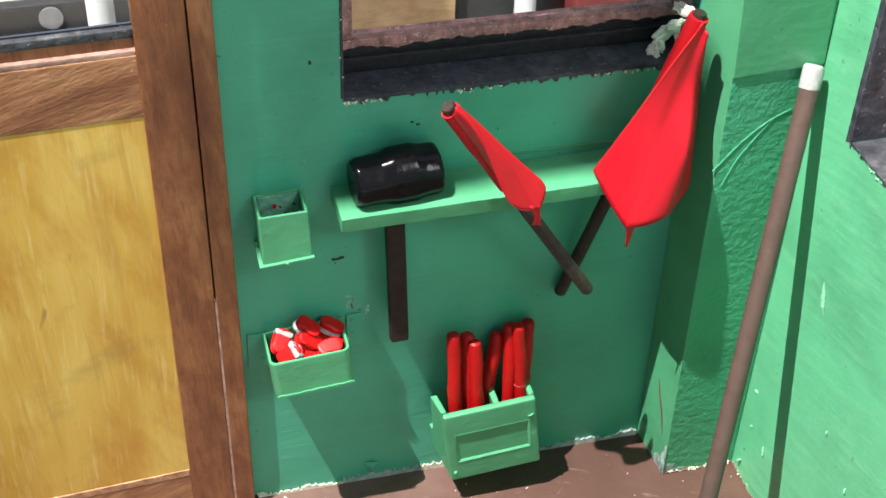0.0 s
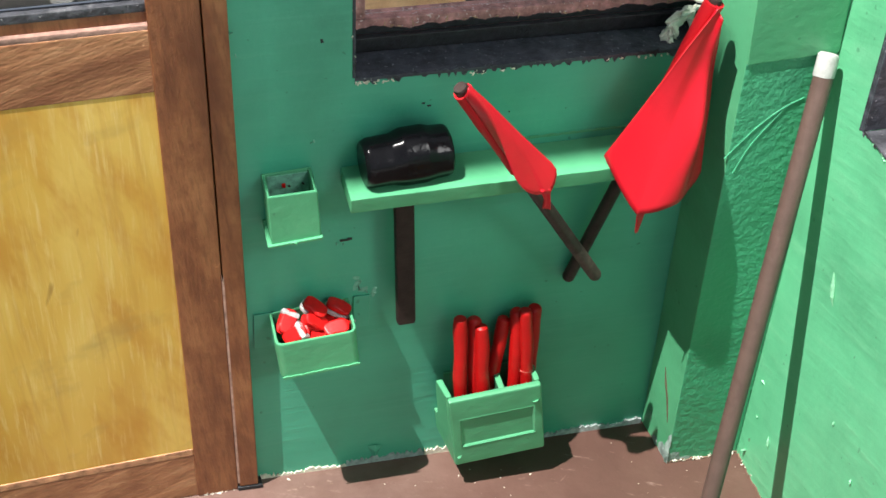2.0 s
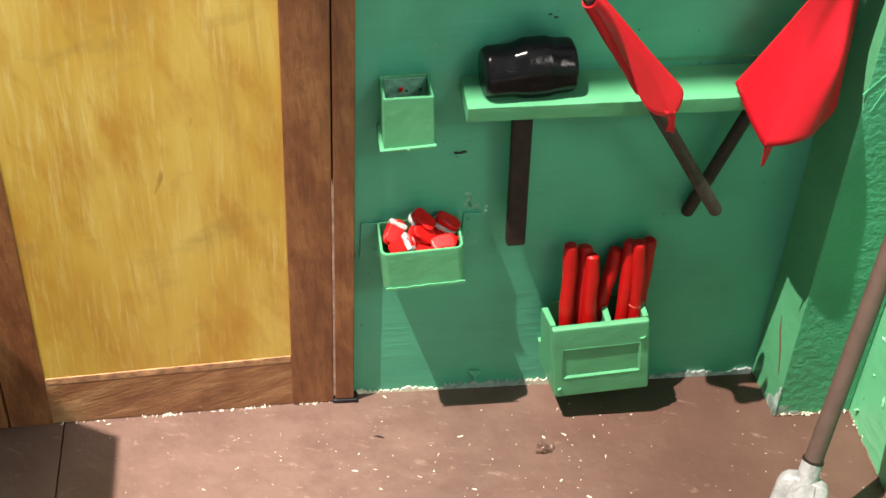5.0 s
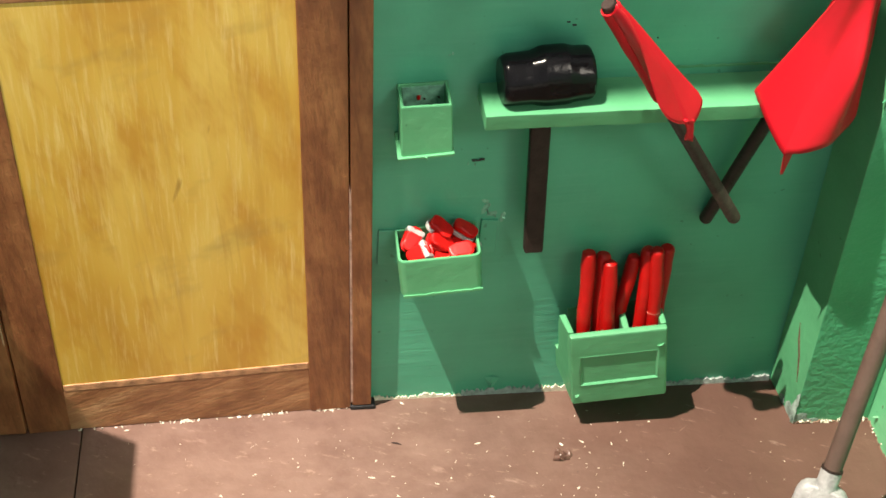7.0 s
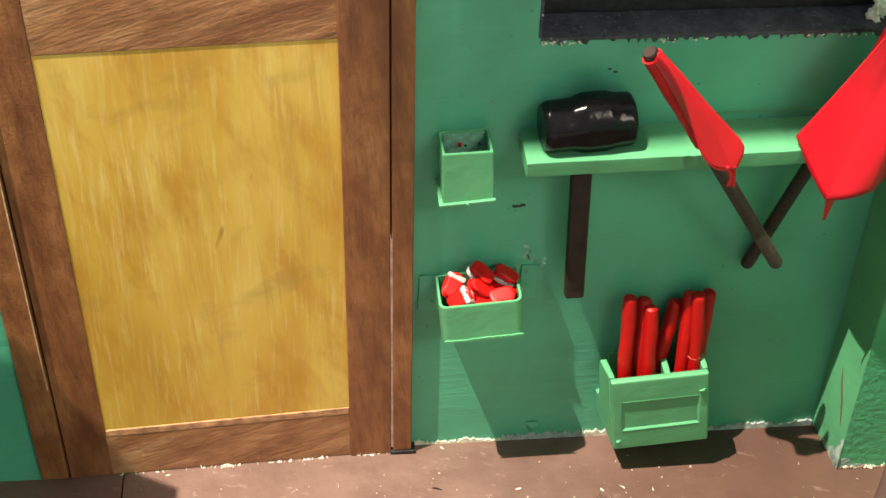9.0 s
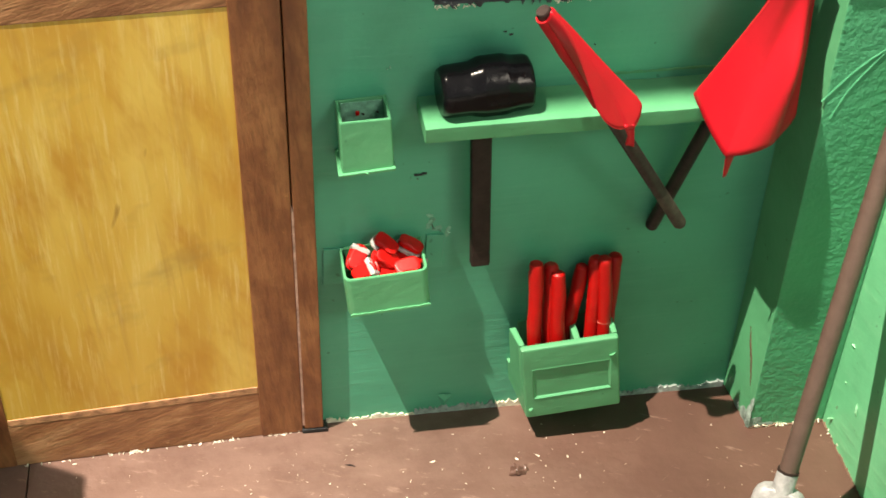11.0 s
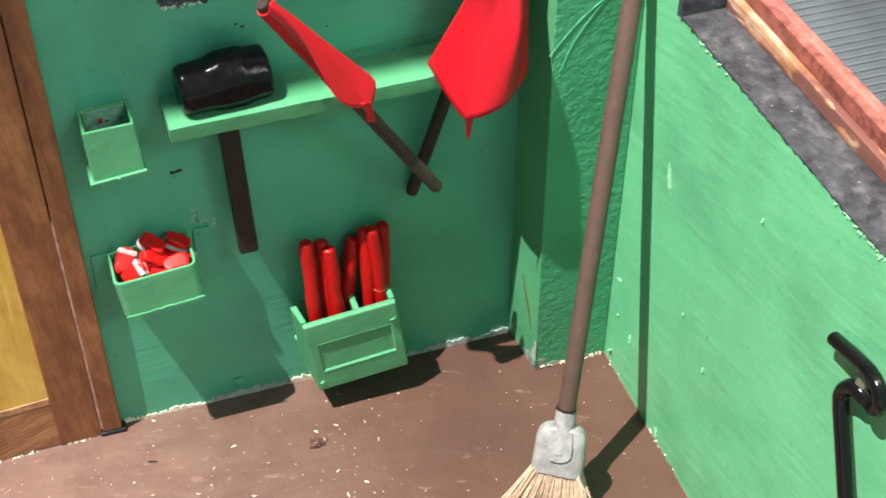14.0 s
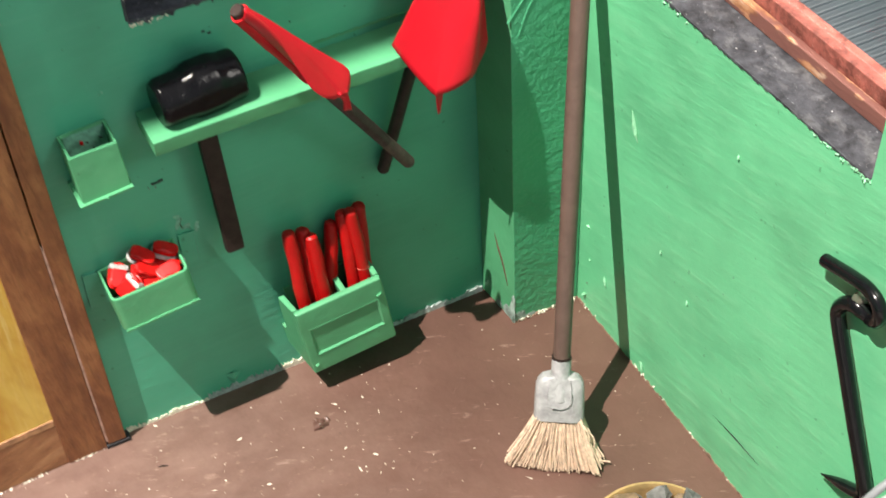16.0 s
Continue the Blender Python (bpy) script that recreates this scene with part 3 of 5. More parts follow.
for u0, u1, count in ((33, 43, 22), (62, 76, 14), (100, 122, 9)):
    for k in range(count):
        u = rnd.uniform(u0, u1)
        lump(bm, (u, 0.0, SILL_Z - 0.9 + rnd.uniform(-0.5, 0.3)), (rnd.uniform(0.3, 0.9), 0.28, rnd.uniform(0.25, 0.5)), k + u0, 0.6, 1)
for k in range(7):
    lump(bm, (32.7 + rnd.uniform(-0.4, 0.1), 0.0, SILL_Z + 30 * rnd.random()), (rnd.uniform(0.15, 0.4), 0.25, rnd.uniform(0.3, 0.9)), k + 7, 0.6, 1)
tagged(solid("trim_torn_edge", bm, CAULK, False), "torn cream paint under the window", "trim")
bm = bmesh.new()
box(bm, WALL_X - 0.25, WALL_X + THICK - 0.1, -135.6, -40.4, SIDE_SILL_Z - 0.3, SIDE_SILL_Z + 0.45, 0.2)
ragged_strip(bm, "x", WALL_X + 0.02, -0.28, -135.6, -40.4, SIDE_SILL_Z - 0.2, SIDE_SILL_Z + 0.4, 0.9, 15, 0.5, 0)
hand_made(bm, 0.25, 3)
tagged(solid("window_sill_side", bm, SPECK_GREY, False), "worn grey-black window sill of the side wall", "window sill")
bm = bmesh.new()
for k in range(46):
    u = -136 + 20 * rnd.random() ** 1.5 if k < 32 else -44 - 26 * rnd.random()
    lump(bm, (WALL_X, u, SIDE_SILL_Z - 0.4 + rnd.uniform(-0.8, 0.4)), (0.28, rnd.uniform(0.3, 0.9), rnd.uniform(0.3, 0.6)), k + 3, 0.6, 1)
tagged(solid("trim_torn_side_edge", bm, PEEL, False), "torn pale paint at the side window's corner", "trim")


bm = bmesh.new()
box(bm, WALL_X - 0.5, WALL_X + THICK - 0.2, -40.6, -39.9, SIDE_SILL_Z + 0.6, 212, 0.15)
ragged_strip(bm, "x", WALL_X + 0.02, -0.3, -40.6, -37.6, SIDE_SILL_Z - 1.2, 212, 0.5, 51, 0.8, 0)
hand_made(bm, 0.5, 3)
tagged(solid("trim_lining_side", bm, SPECK_BLACK, False), "black painted lining of the side window's opening", "trim")
bm = bmesh.new()
box(bm, 32.5, 33.3, -0.3, THICK - 0.2, SILL_Z + 0.6, 212, 0.15)
for v in bm.verts:
    v.co += Vector((0.35 * noise.noise(v.co / 2.5), 0, 0))
tagged(solid("trim_lining_back", bm, SPECK_BLACK, False), "black painted lining of the end window's opening", "trim")


def window(name, axis, at, u0, u1, z0, z1, label):
    """A frame of four bars with a pane, at the outer side of its opening."""
    mid = (u0 + u1) / 2
    win = tagged(thing(name, (mid, at, z0) if axis == "y" else (at, mid, z0), label, "window"), kind="structure")

    def bar(a, b, c, d, p, q):
        g = bmesh.new()
        if axis == "y":
            box(g, a, b, at + p, at + q, c, d, 0.5)
        else:
            box(g, at + p, at + q, a, b, c, d, 0.5)
        hand_made(g, 0.25, 5)
        return g

    tone = SIDE_RED if axis == "x" else FRAME_RED
    part("bottom_bar", bar(u0, u1, z0, z0 + 8.5, 0, 6), tone, win)
    part("inner_bead", bar(u0, u1, z0, z0 + 4.5, -2.5, -0.1), CHIPPED if axis == "x" else SILL_BLACK, win)
    part("top_bar", bar(u0, u1, z1 - 5, z1, 0, 6), tone, win)
    wide = 5.4 if axis == "y" else 3.2
    part("side_bar", bar(u0, u0 + wide, z0 + 8.6, z1 - 5.1, 0, 6), tone, win)
    part("side_bar", bar(u1 - 3.2, u1, z0 + 8.6, z1 - 5.1, 0, 6), tone, win)
    pane = part("pane", bar(u0 + wide + 0.1, u1 - 3.3, z0 + 8.7, z1 - 5.2, 2.4, 3.4), GLASS, win)
    pane.visible_shadow = False
    return win


end_window = window("window_1", "y", THICK + 1, 33, 133, SILL_Z + 0.6, 212, "red-brown wooden window frame over a black sill")
# Black paint run unevenly over the frame's foot, with chips of pale paint along it.
bm = bmesh.new()
ragged_strip(bm, "y", THICK + 0.98, -0.3, 33.2, 132.8, SILL_Z + 5.0, lambda u: SILL_Z + 6.4 + 1.5 * noise.noise(Vector((u / 9, 3.1, 0))) + 0.8 * noise.noise(Vector((u / 2.2, 7.7, 0))), 0.7, 61, 0.0, 0.18)
part("black_overpaint", bm, SILL_BLACK, end_window, "black paint with an uneven upper edge")
bm = bmesh.new()
chip = random.Random(62)
for k in range(26):
    u = chip.uniform(36, 130)
    z = SILL_Z + 6.9 + 1.5 * noise.noise(Vector((u / 9, 3.1, 0))) + chip.uniform(-0.2, 0.5)
    lump(bm, (u, THICK + 0.95, z), (chip.uniform(0.3, 1.3), 0.18, chip.uniform(0.12, 0.25)), k + 60, 0.6, 1)
part("paint_chips", bm, BARE, end_window, "bare chips along the paint's edge")
side = window("window_2", "x", WALL_X + THICK + 1.5, -135.8, -40.4, SIDE_SILL_Z + 0.5, 212, "chipped red-brown wooden frame of the side window")
# ---- the door ----
door = tagged(thing("door_1", (-55, -6, 0), "closed brown wooden door with a yellow plywood panel", "door"), kind="structure")


def door_y(x):
    """The door's face leans a little into the room towards its left."""
    return -3.0 - 0.04 * max(0.0, -5 - x)


def door_piece(name, x0, x1, z0, z1, mat, proud=0.0, thick=6.0, rise=0.0, bevel=0.5, label=""):
    g = bmesh.new()
    box(g, x0, x1, -proud, thick - proud, z0, z1, bevel)
    for v in g.verts:
        v.co.y += door_y(v.co.x)
        v.co.z += rise * (v.co.x - x0) / 70 if v.co.z > 0.6 else 0
    hand_made(g, 0.12, 6)
    return part(name, g, mat, door, label)


door_piece("panel", -93, -17.5, 17.2, 152, PLY, -0.4, 2.2, 0, 0.1, "varnished yellow plywood panel with dark smudges")
door_piece("stile", -104.3, -91.6, 0.15, 206, STAIN_Z)
door_piece("stile", -18.2, -5.4, 0.15, 206, STAIN_Z, 0.3)
door_piece("bottom_rail", -91.9, -17.9, 0.15, 17.5, STAIN_X, -0.2, rise=1.6)
door_piece("panel_bead", -91.5, -18.3, 17.3, 20.0, BEAD, -0.1, 2.0, 1.6, 0.3, "orange-tan bead under the panel")
door_piece("middle_rail", -91.9, -17.9, 151.0, 168.9, STAIN_X, -0.2, rise=0.8)
door_piece("glazing_ledge", -91.9, -17.9, 169.0, 171.0, LEDGE, -0.4, 4.5)
door_piece("glazing_band", -91.9, -17.9, 170.9, 174.2, STAIN_Z, -1.8, 4.0)
door_piece("glazing_bar", -91.9, -17.9, 173.9, 176.4, SPECK_GREY, -1.4, 4.2)
door_piece("top_rail", -91.9, -17.9, 198, 206, STAIN_X, -0.2)
pane = door_piece("pane", -91.5, -18.3, 176.5, 197.9, GLASS, -4.0, 1.0, 0, 0.0)
pane.visible_shadow = False

frame_1 = tagged(thing("door_frame", (-55, -4, 0), "brown stained wooden door frame with old paint in its joints", "door frame"), kind="structure")
for x0, x1, y in ((-5.0, 1.0, -3.6), (-112.8, -104.8, -8.2)):
    bm = bmesh.new()
    box(bm, x0, x1, y, y + 6, 1.5, 208, 0.4)
    hand_made(bm, 0.15, 7)
    part("jamb", bm, STAIN_Z, frame_1)
bm = bmesh.new()
box(bm, -112.8, 1.0, -3.5, 4, 206.2, 208.2, 0.3)
part("head", bm, STAIN_X, frame_1)
bm = bmesh.new()
ragged_strip(bm, "y", -3.1, -0.35, -5.45, -4.75, 3, 88, 0.35, 21, 0.3, 6)
part("paint_seam", bm, SEAM, frame_1, "pale old paint in the joint")
bm = bmesh.new()
ragged_strip(bm, "y", -8.0, -0.3, -105.2, -104.85, 40, 150, 0.17, 22, 0.3, 5)
part("paint_seam", bm, BARE, frame_1)
# A black block stands in for the shade in the gap under the jamb.
bm = bmesh.new()
box(bm, -5.6, 2.2, -4.0, 0, 0, 1.4, 0.3)
hand_made(bm, 0.4, 3)
part("dark_gap", bm, SILL_BLACK, frame_1)
for x0, x1, y in ((-9, -1, 3.2), (-109, -100, 0.2)):
    bm = bmesh.new()
    box(bm, x0, x1, y, y + 2.2, 0, 208, 0.2)
    part("door_stop", bm, SILL_BLACK, frame_1)
bm = bmesh.new()
rnd = random.Random(19)
for k in range(64):
    x = rnd.choice((rnd.uniform(-62, -12), rnd.uniform(-17, -3), rnd.gauss(-56, 2), rnd.gauss(-30, 3), rnd.uniform(-90, -60)))
    lump(bm, (x, door_y(x) - 0.1, 0.05), (rnd.uniform(0.3, 1.3), rnd.uniform(0.2, 0.5), rnd.uniform(0.1, 0.32)), k, 0.6, 1)
part("torn_paint", bm, CHIP, frame_1, "pale torn paint under the door")

# ---- the things on the wall ----
def wall_shelf():
    ob = thing("wall_shelf", (72, 0, 117), "pale green painted plank shelf fixed to the end wall", "shelf")
    g = bmesh.new()
    box(g, 29.0, 119.0, -15.3, -0.05, 115.9, 120.7, 0.35)
    for v in g.verts:
        # Its front face leans under so that it takes less of the spotlight.
        v.co.y += 0.34 if v.co.y < -10 and v.co.z < 118 else 0.0
    bmesh.ops.subdivide_edges(g, edges=[e for e in g.edges if e.calc_length() > 40], cuts=24)
    hand_made(g, 0.22, 6)
    tilt(g, -1.0, (29, 0, 118))
    part("plank", g, GREEN_BOX, ob)
    g = bmesh.new()
    ragged_strip(g, "y", -0.02, -0.5, 78, 114, 122.9, 123.4, 1.5, 31, 0.1, 0.2)
    tilt(g, -1.0, (29, 0, 118))
    part("paint_bead", g, GREEN_BOX, ob)
    return ob


def sledge_hammer():
    ob = thing("sledge_hammer", (45.5, -8.2, 121), "glossy black sledge hammer on the green shelf, handle hanging down", "hammer")
    g = bmesh.new()
    # Barrel of the head: chamfered ends, round faces, a thicker eye in the middle.
    prof = [(-12.2, 0.0), (-12.2, 5.4), (-12.0, 6.0), (-11.4, 6.4), (-10.4, 6.8), (-5.0, 6.95), (-4.2, 7.0), (-1.6, 8.1), (-0.9, 8.25), (4.6, 8.25), (5.3, 8.1), (7.0, 7.5), (7.8, 7.35), (10.6, 7.2), (11.5, 6.9), (12.0, 6.3), (12.2, 5.6), (12.2, 0.0)]
    seg, rings = 40, []
    for x, r in prof:
        if r == 0:
            rings.append([g.verts.new((0.97 * x, 0, 0))])
            continue
        ring = []
        for k in range(seg):
            a = 2 * math.pi * k / seg
            # Eight flats with soft corners; the eye swells above and below only.
            w = (a + math.pi / 8) % (math.pi / 4) - math.pi / 8
            flat = 0.45 + 0.55 * math.cos(math.pi / 8) / math.cos(min(abs(w), 0.33))
            rr = min(r, 6.8) + max(0.0, r - 6.8) * abs(math.sin(a)) ** 1.5
            ring.append(g.verts.new((0.99 * x, 1.03 * math.cos(a) * rr * flat, 1.03 * math.sin(a) * rr * flat)))
        rings.append(ring)
    for a, b in zip(rings, rings[1:]):
        for k in range(seg):
            j = (k + 1) % seg
            g.faces.new([a[0], b[j], b[k]] if len(a) == 1 else [a[k], a[j], b[0]] if len(b) == 1 else [a[k], a[j], b[j], b[k]])
    for v in g.verts:
        v.co += Vector((45.3, -7.2, 127.1))
    tilt(g, -1.6, (45.3, -7.2, 127.1))
    tilt(g, 4.0, (45.3, -7.2, 127.1), "Z")
    part("hammer_head", g, HEAD_BLACK, ob, "glossy black steel head with scratches")
    g = bmesh.new()
    box(g, 42.1, 47.7, -9.0, -5.8, 67.3, 122, 0.9)
    tilt(g, -2.0, (46, -7.5, 118))
    hand_made(g, 0.15, 5)
    part("handle", g, DARK_STICK, ob, "flat dark brown wooden handle")
    return ob


def open_box(name, label, x0, x1, depth, z0, z1, turn, wall=1.1, corner=1.2):
    """A small open-topped holder against the wall, with rounded front corners: a body of four sides and a floor."""
    ob = thing(name, ((x0 + x1) / 2, 0, z0), label, "holder")
    g = bmesh.new()

    def outline(inset, r):
        a, b, f, k = x0 + inset, x1 - inset, -depth + inset, -0.05 - inset
        pts = [(a, k)]
        for cx, cy, s in ((a + r, f + r, 180), (b - r, f + r, 270)):
            pts += [(cx + r * math.cos(radians(s + d)), cy + r * math.sin(radians(s + d))) for d in (0, 30, 60, 90)]
        return pts + [(b, k)]

    outer, inner = outline(0, corner), outline(wall, max(0.3, corner - wall * 0.6))
    levels = [z0, z0 + (z1 - z0) * 0.3, z0 + (z1 - z0) * 0.7, z1 - 0.35]
    rows = [[g.verts.new((x, y, z)) for x, y in outer] for z in levels]
    soft = [((x * 0.8 + u * 0.2), (y * 0.8 + v * 0.2)) for (x, y), (u, v) in zip(outer, inner)]
    soft2 = [((x * 0.2 + u * 0.8), (y * 0.2 + v * 0.8)) for (x, y), (u, v) in zip(outer, inner)]
    rows.append([g.verts.new((x, y, z1)) for x, y in soft])
    rows.append([g.verts.new((x, y, z1)) for x, y in soft2])
    rows.append([g.verts.new((x, y, z1 - 0.35)) for x, y in inner])
    rows.append([g.verts.new((x, y, z0 + wall)) for x, y in inner])
    n = len(outer)
    for a, b in zip(rows, rows[1:]):
        for k in range(n):
            g.faces.new((a[k], a[(k + 1) % n], b[(k + 1) % n], b[k]))
    g.faces.new(rows[0])
    g.faces.new(rows[-1])
    hand_made(g, 0.3, 4)
    pivot = (x0, 0, z0)
    tilt(g, turn, pivot)
    return ob, g, pivot


def empty_holder():
    ob, g, pivot = open_box("small_holder", "small empty green painted box holder on the wall", 8.0, 21.6, 11.2, 105.6, 121.2, -2.5, 1.0, 0.5)
    part("holder_body", g, GREEN_BOX, ob)
    g = bmesh.new()
    box(g, 6.9, 21.9, -11.9, -0.05, 104.6, 105.6, 0.25)
    hand_made(g, 0.35, 3)
    tilt(g, -4.5, pivot)
    part("bottom_plate", g, GREEN_BOX, ob)
    g = bmesh.new()
    lump(g, (14.5, -11.9, 105.6), (0.7, 0.4, 0.5), 4)
    part("paint_blob", g, GREEN_BOX, ob)
    # A paler sheet before the holder's back.
    g = bmesh.new()
    box(g, 9.2, 20.6, -1.5, -1.0, 107.2, 120.6, 0.2)
    hand_made(g, 0.3, 3)
    tilt(g, -2.5, pivot)
    part("lining", g, SMUDGE, ob, "pale grey-green back of the holder")
    for x, z, w in ((12.4, 113.6, 2.4), (16.0, 114.8, 1.4), (18.4, 117.6, 1.0), (14.6, 117.2, 1.2)):
        g = bmesh.new()
        lump(g, (x, -1.7, z), (w * 0.6, 0.3, 0.35), x, 0.7, 1)
        part("grit", g, DARK_STICK, ob, "dark grit", smooth=False)
    g = bmesh.new()
    box(g, 12.6, 13.6, -2.0, -1.5, 117.0, 118.4, 0.2)
    part("red_fleck", g, CAP_RED, ob)
    return ob


def cap_holder():
    ob, g, pivot = open_box("cap_holder", "green painted box holder filled with red rail detonators", 8.6, 32.0, 14.6, 58.2, 71.0, -5.0, 1.0, 2.2)
    part("holder_body", g, GREEN_BOX, ob)
    g = bmesh.new()
    ragged_strip(g, "y", -14.5, -0.45, 9.2, 31.8, 57.7, 58.5, 0.8, 41, 0.15, 0.2)
    tilt(g, -5.0, pivot)
    part("torn_bottom_edge", g, GREEN_BOX, ob)
    for x0, x1, z0, z1 in ((2.6, 8.9, 58.2, 71.2), (32.0, 37.0, 61.5, 73.6)):
        g = bmesh.new()
        box(g, x0, x1, -0.75, 0.0, z0, z1, 0.25)
        tilt(g, 1.5, ((x0 + x1) / 2, 0, z0))
        part("tape_tab", g, GREEN_WALL, ob)
    return ob


def rail_detonator(at, turn, cross, group="detonators in the holder"):
    """A flat red tin with rounded ends and a pale strap folded round it."""
    ob = thing("rail_detonator", at, "red rail detonator with a grey-white strap, heaped in the holder", "detonator", group)
    m = Euler([radians(a) for a in turn]).to_matrix()

    def put(name, g, mat, label="", under=None):
        hand_made(g, 0.35, 2.5)
        for v in g.verts:
            v.co = m @ v.co + Vector(at)
        return part(name, g, mat, under or ob, label)

    def pill(g, a, w, z0, z1):
        rings = []
        for z, k in ((z0, 0.8), (z0 + 0.35, 1.0), (z1 - 0.5, 1.0), (z1, 0.78)):
            rings.append([g.verts.new((math.copysign(abs(math.cos(q)) ** 0.6, math.cos(q)) * a * k, math.copysign(abs(math.sin(q)) ** 0.7, math.sin(q)) * w * k, z)) for q in (2 * math.pi * s / 18 for s in range(18))])
        for p, q in zip(rings, rings[1:]):
            for s in range(18):
                g.faces.new((p[s], p[(s + 1) % 18], q[(s + 1) % 18], q[s]))
        g.faces.new(rings[0])
        g.faces.new(rings[-1])

    g = bmesh.new()
    pill(g, 3.8, 2.3, 0.1, 2.1)
    tin = put("tin", g, CAP_RED)
    g = bmesh.new()
    pill(g, 4.05, 2.55, -1.5, 0.15)
    put("base", g, CAP_RED if cross else STRAP, "" if cross else "grey-white base")
    if cross == 1:
        g = bmesh.new()
        box(g, 1.4, 3.3, -2.7, 2.7, -1.7, 2.3, 0.8)
        put("strap", g, STRAP, "grey-white strap", tin)
    return ob


def fusee_holder():
    ob = thing("flare_holder", (78, 0, 10), "green painted two-bay box holding red flare sticks", "holder")
    x0, x1, d, z0, z1 = 62.2, 91.9, 16.3, 10.6, 40.0
    pivot = (62.2, 0, 10.6)
    turn = -4.6

    def put(name, g, label="", under=None):
        # The box leans a little: its top stands to the left of its foot.
        for v in g.verts:
            v.co.x -= 0.045 * (v.co.z - z0)
        hand_made(g, 0.22, 5)
        tilt(g, turn, pivot)
        return part(name, g, GREEN_BOX, under or ob, label)

    # Front in one piece, with rounded corners and a shallow sunk field that has a raised lip.
    g = bmesh.new()
    box(g, x0, x1, -d, -d + 2.5, z0, z1, 0.9)
    face = min((f for f in g.faces), key=lambda f: (round(f.calc_center_median().y, 2), -f.calc_area()))
    for thick, deep in ((2.4, 0.0), (0.45, -0.16), (0.4, 0.16), (0.5, 0.4)):
        bmesh.ops.inset_region(g, faces=[face], thickness=thick, depth=0.0)
        for v in face.verts:
            v.co.y += deep
            if thick > 2:
                v.co.z += 5.6 if v.co.z < (z0 + z1) / 2 else -5.6
    front = put("front_panel", g)
    for x, z, s in ((89.6, 33.5, 0.8), (64.0, 15.0, 0.6)):
        g = bmesh.new()
        lump(g, (x, -d, z), (s * 1.5, 0.18, s), x, 0.6, 2)
        put("paint_flake", g, "", front)
    g = bmesh.new()
    box(g, x1 - 1.9, x1, -d + 2.4, -0.05, z0, z1, 0.5)
    put("side_panel", g)
    # Left side, with a rounded cut-out in its upper back.
    g = bmesh.new()
    ring = [(-d + 2.4, z0), (-0.1, z0 + 2), (-0.1, z0 + 11), (-2.2, z0 + 10.5), (-3.4, z0 + 12), (-3.9, z0 + 15), (-4.2, z0 + 20), (-4.9, z0 + 25), (-5.8, z1), (-d + 2.4, z1)]
    a = [g.verts.new((x0, y, z)) for y, z in ring]
    b = [g.verts.new((x0 + 1.9, y, z)) for y, z in ring]
    g.faces.new(a)
    g.faces.new(list(reversed(b)))
    for k in range(len(ring)):
        j = (k + 1) % len(ring)
        g.faces.new((a[k], a[j], b[j], b[k]))
    bmesh.ops.bevel(g, geom=list(g.edges), offset=0.25, segments=1, affect="EDGES")
    for v in g.verts:
        v.co.x -= 2.6 * (v.co.y + d - 2.2) / d
    put("side_panel", g, "side panel with a rounded notch")
    g = bmesh.new()
    box(g, 78.6, 80.6, -d + 2.4, -0.8, z0 + 1, z1 - 0.4, 0.4)
    put("divider", g)
    g = bmesh.new()
    box(g, x0 + 1.8, x1 - 1.8, -d + 2.4, -0.1, z0, z0 + 1.6)
    put("bottom", g)
    g = bmesh.new()
    box(g, x0 + 1.9, x1 - 1.9, -1.0, -0.06, z0 + 1.6, z1 - 3, 0.2)
    put("back_panel", g)
    return ob


def flare_stick(foot, tip, r=1.95, ring=0.0):
    ob = thing("flare_stick", foot, "red painted round flare stick standing in the green holder", "flare", "flare sticks in the holder")
    g = bmesh.new()
    a, b = Vector(foot), Vector(tip)
    w = (b - a)
    length = w.length
    w.normalize()
    tube(g, [a.lerp(b, k / 10) for k in range(10)] + [b - w * 1.4, b - w * 0.5, b], [r * (1 + 0.05 * math.sin(k * 2.1 + foot[0])) for k in range(11)] + [r * 0.9, r * 0.6], 14)
    hand_made(g, 0.4, 12)
    stick = part("stick", g, FUSEE_RED, ob)
    if ring:
        g = bmesh.new()
        tube(g, [b - w * ring, b - w * (ring + 0.25)], r + 0.06, 14)
        hand_made(g, 0.4, 4)
        part("chipped_ring", g, RING, stick, "faded chipped ring")
    return ob


def cloth(rows, cols, left, right, end, bulge):
    """A hanging cloth: left and right edges from the top down, and a free lower edge."""
    g = bmesh.new()
    grid = []
    for i in range(rows + 1):
        u = i / rows
        row = []
        for j in range(cols + 1):
            v = j / cols
            p = left(u).lerp(right(u), v)
            e = end(v) - left(1.0).lerp(right(1.0), v)
            p += e * (u ** 2.2)
            p.y += bulge(u, v)
            row.append(g.verts.new(p))
        grid.append(row)
    for a, b in zip(grid, grid[1:]):
        for j in range(cols):
            g.faces.new((a[j], a[j + 1], b[j + 1], b[j]))
    return g


def along(pts):
    """A smooth way through points, as a function of 0 to 1."""
    q = smooth_path(pts, 8)

    def at(u):
        f = max(0.0, min(1.0, u)) * (len(q) - 1)
        k = min(int(f), len(q) - 2)
        return q[k].lerp(q[k + 1], f - k)

    return at


def straight(pts):
    def at(u):
        f = max(0.0, min(1.0, u)) * (len(pts) - 1)
        k = min(int(f), len(pts) - 2)
        return Vector(pts[k]).lerp(Vector(pts[k + 1]), f - k)

    return at


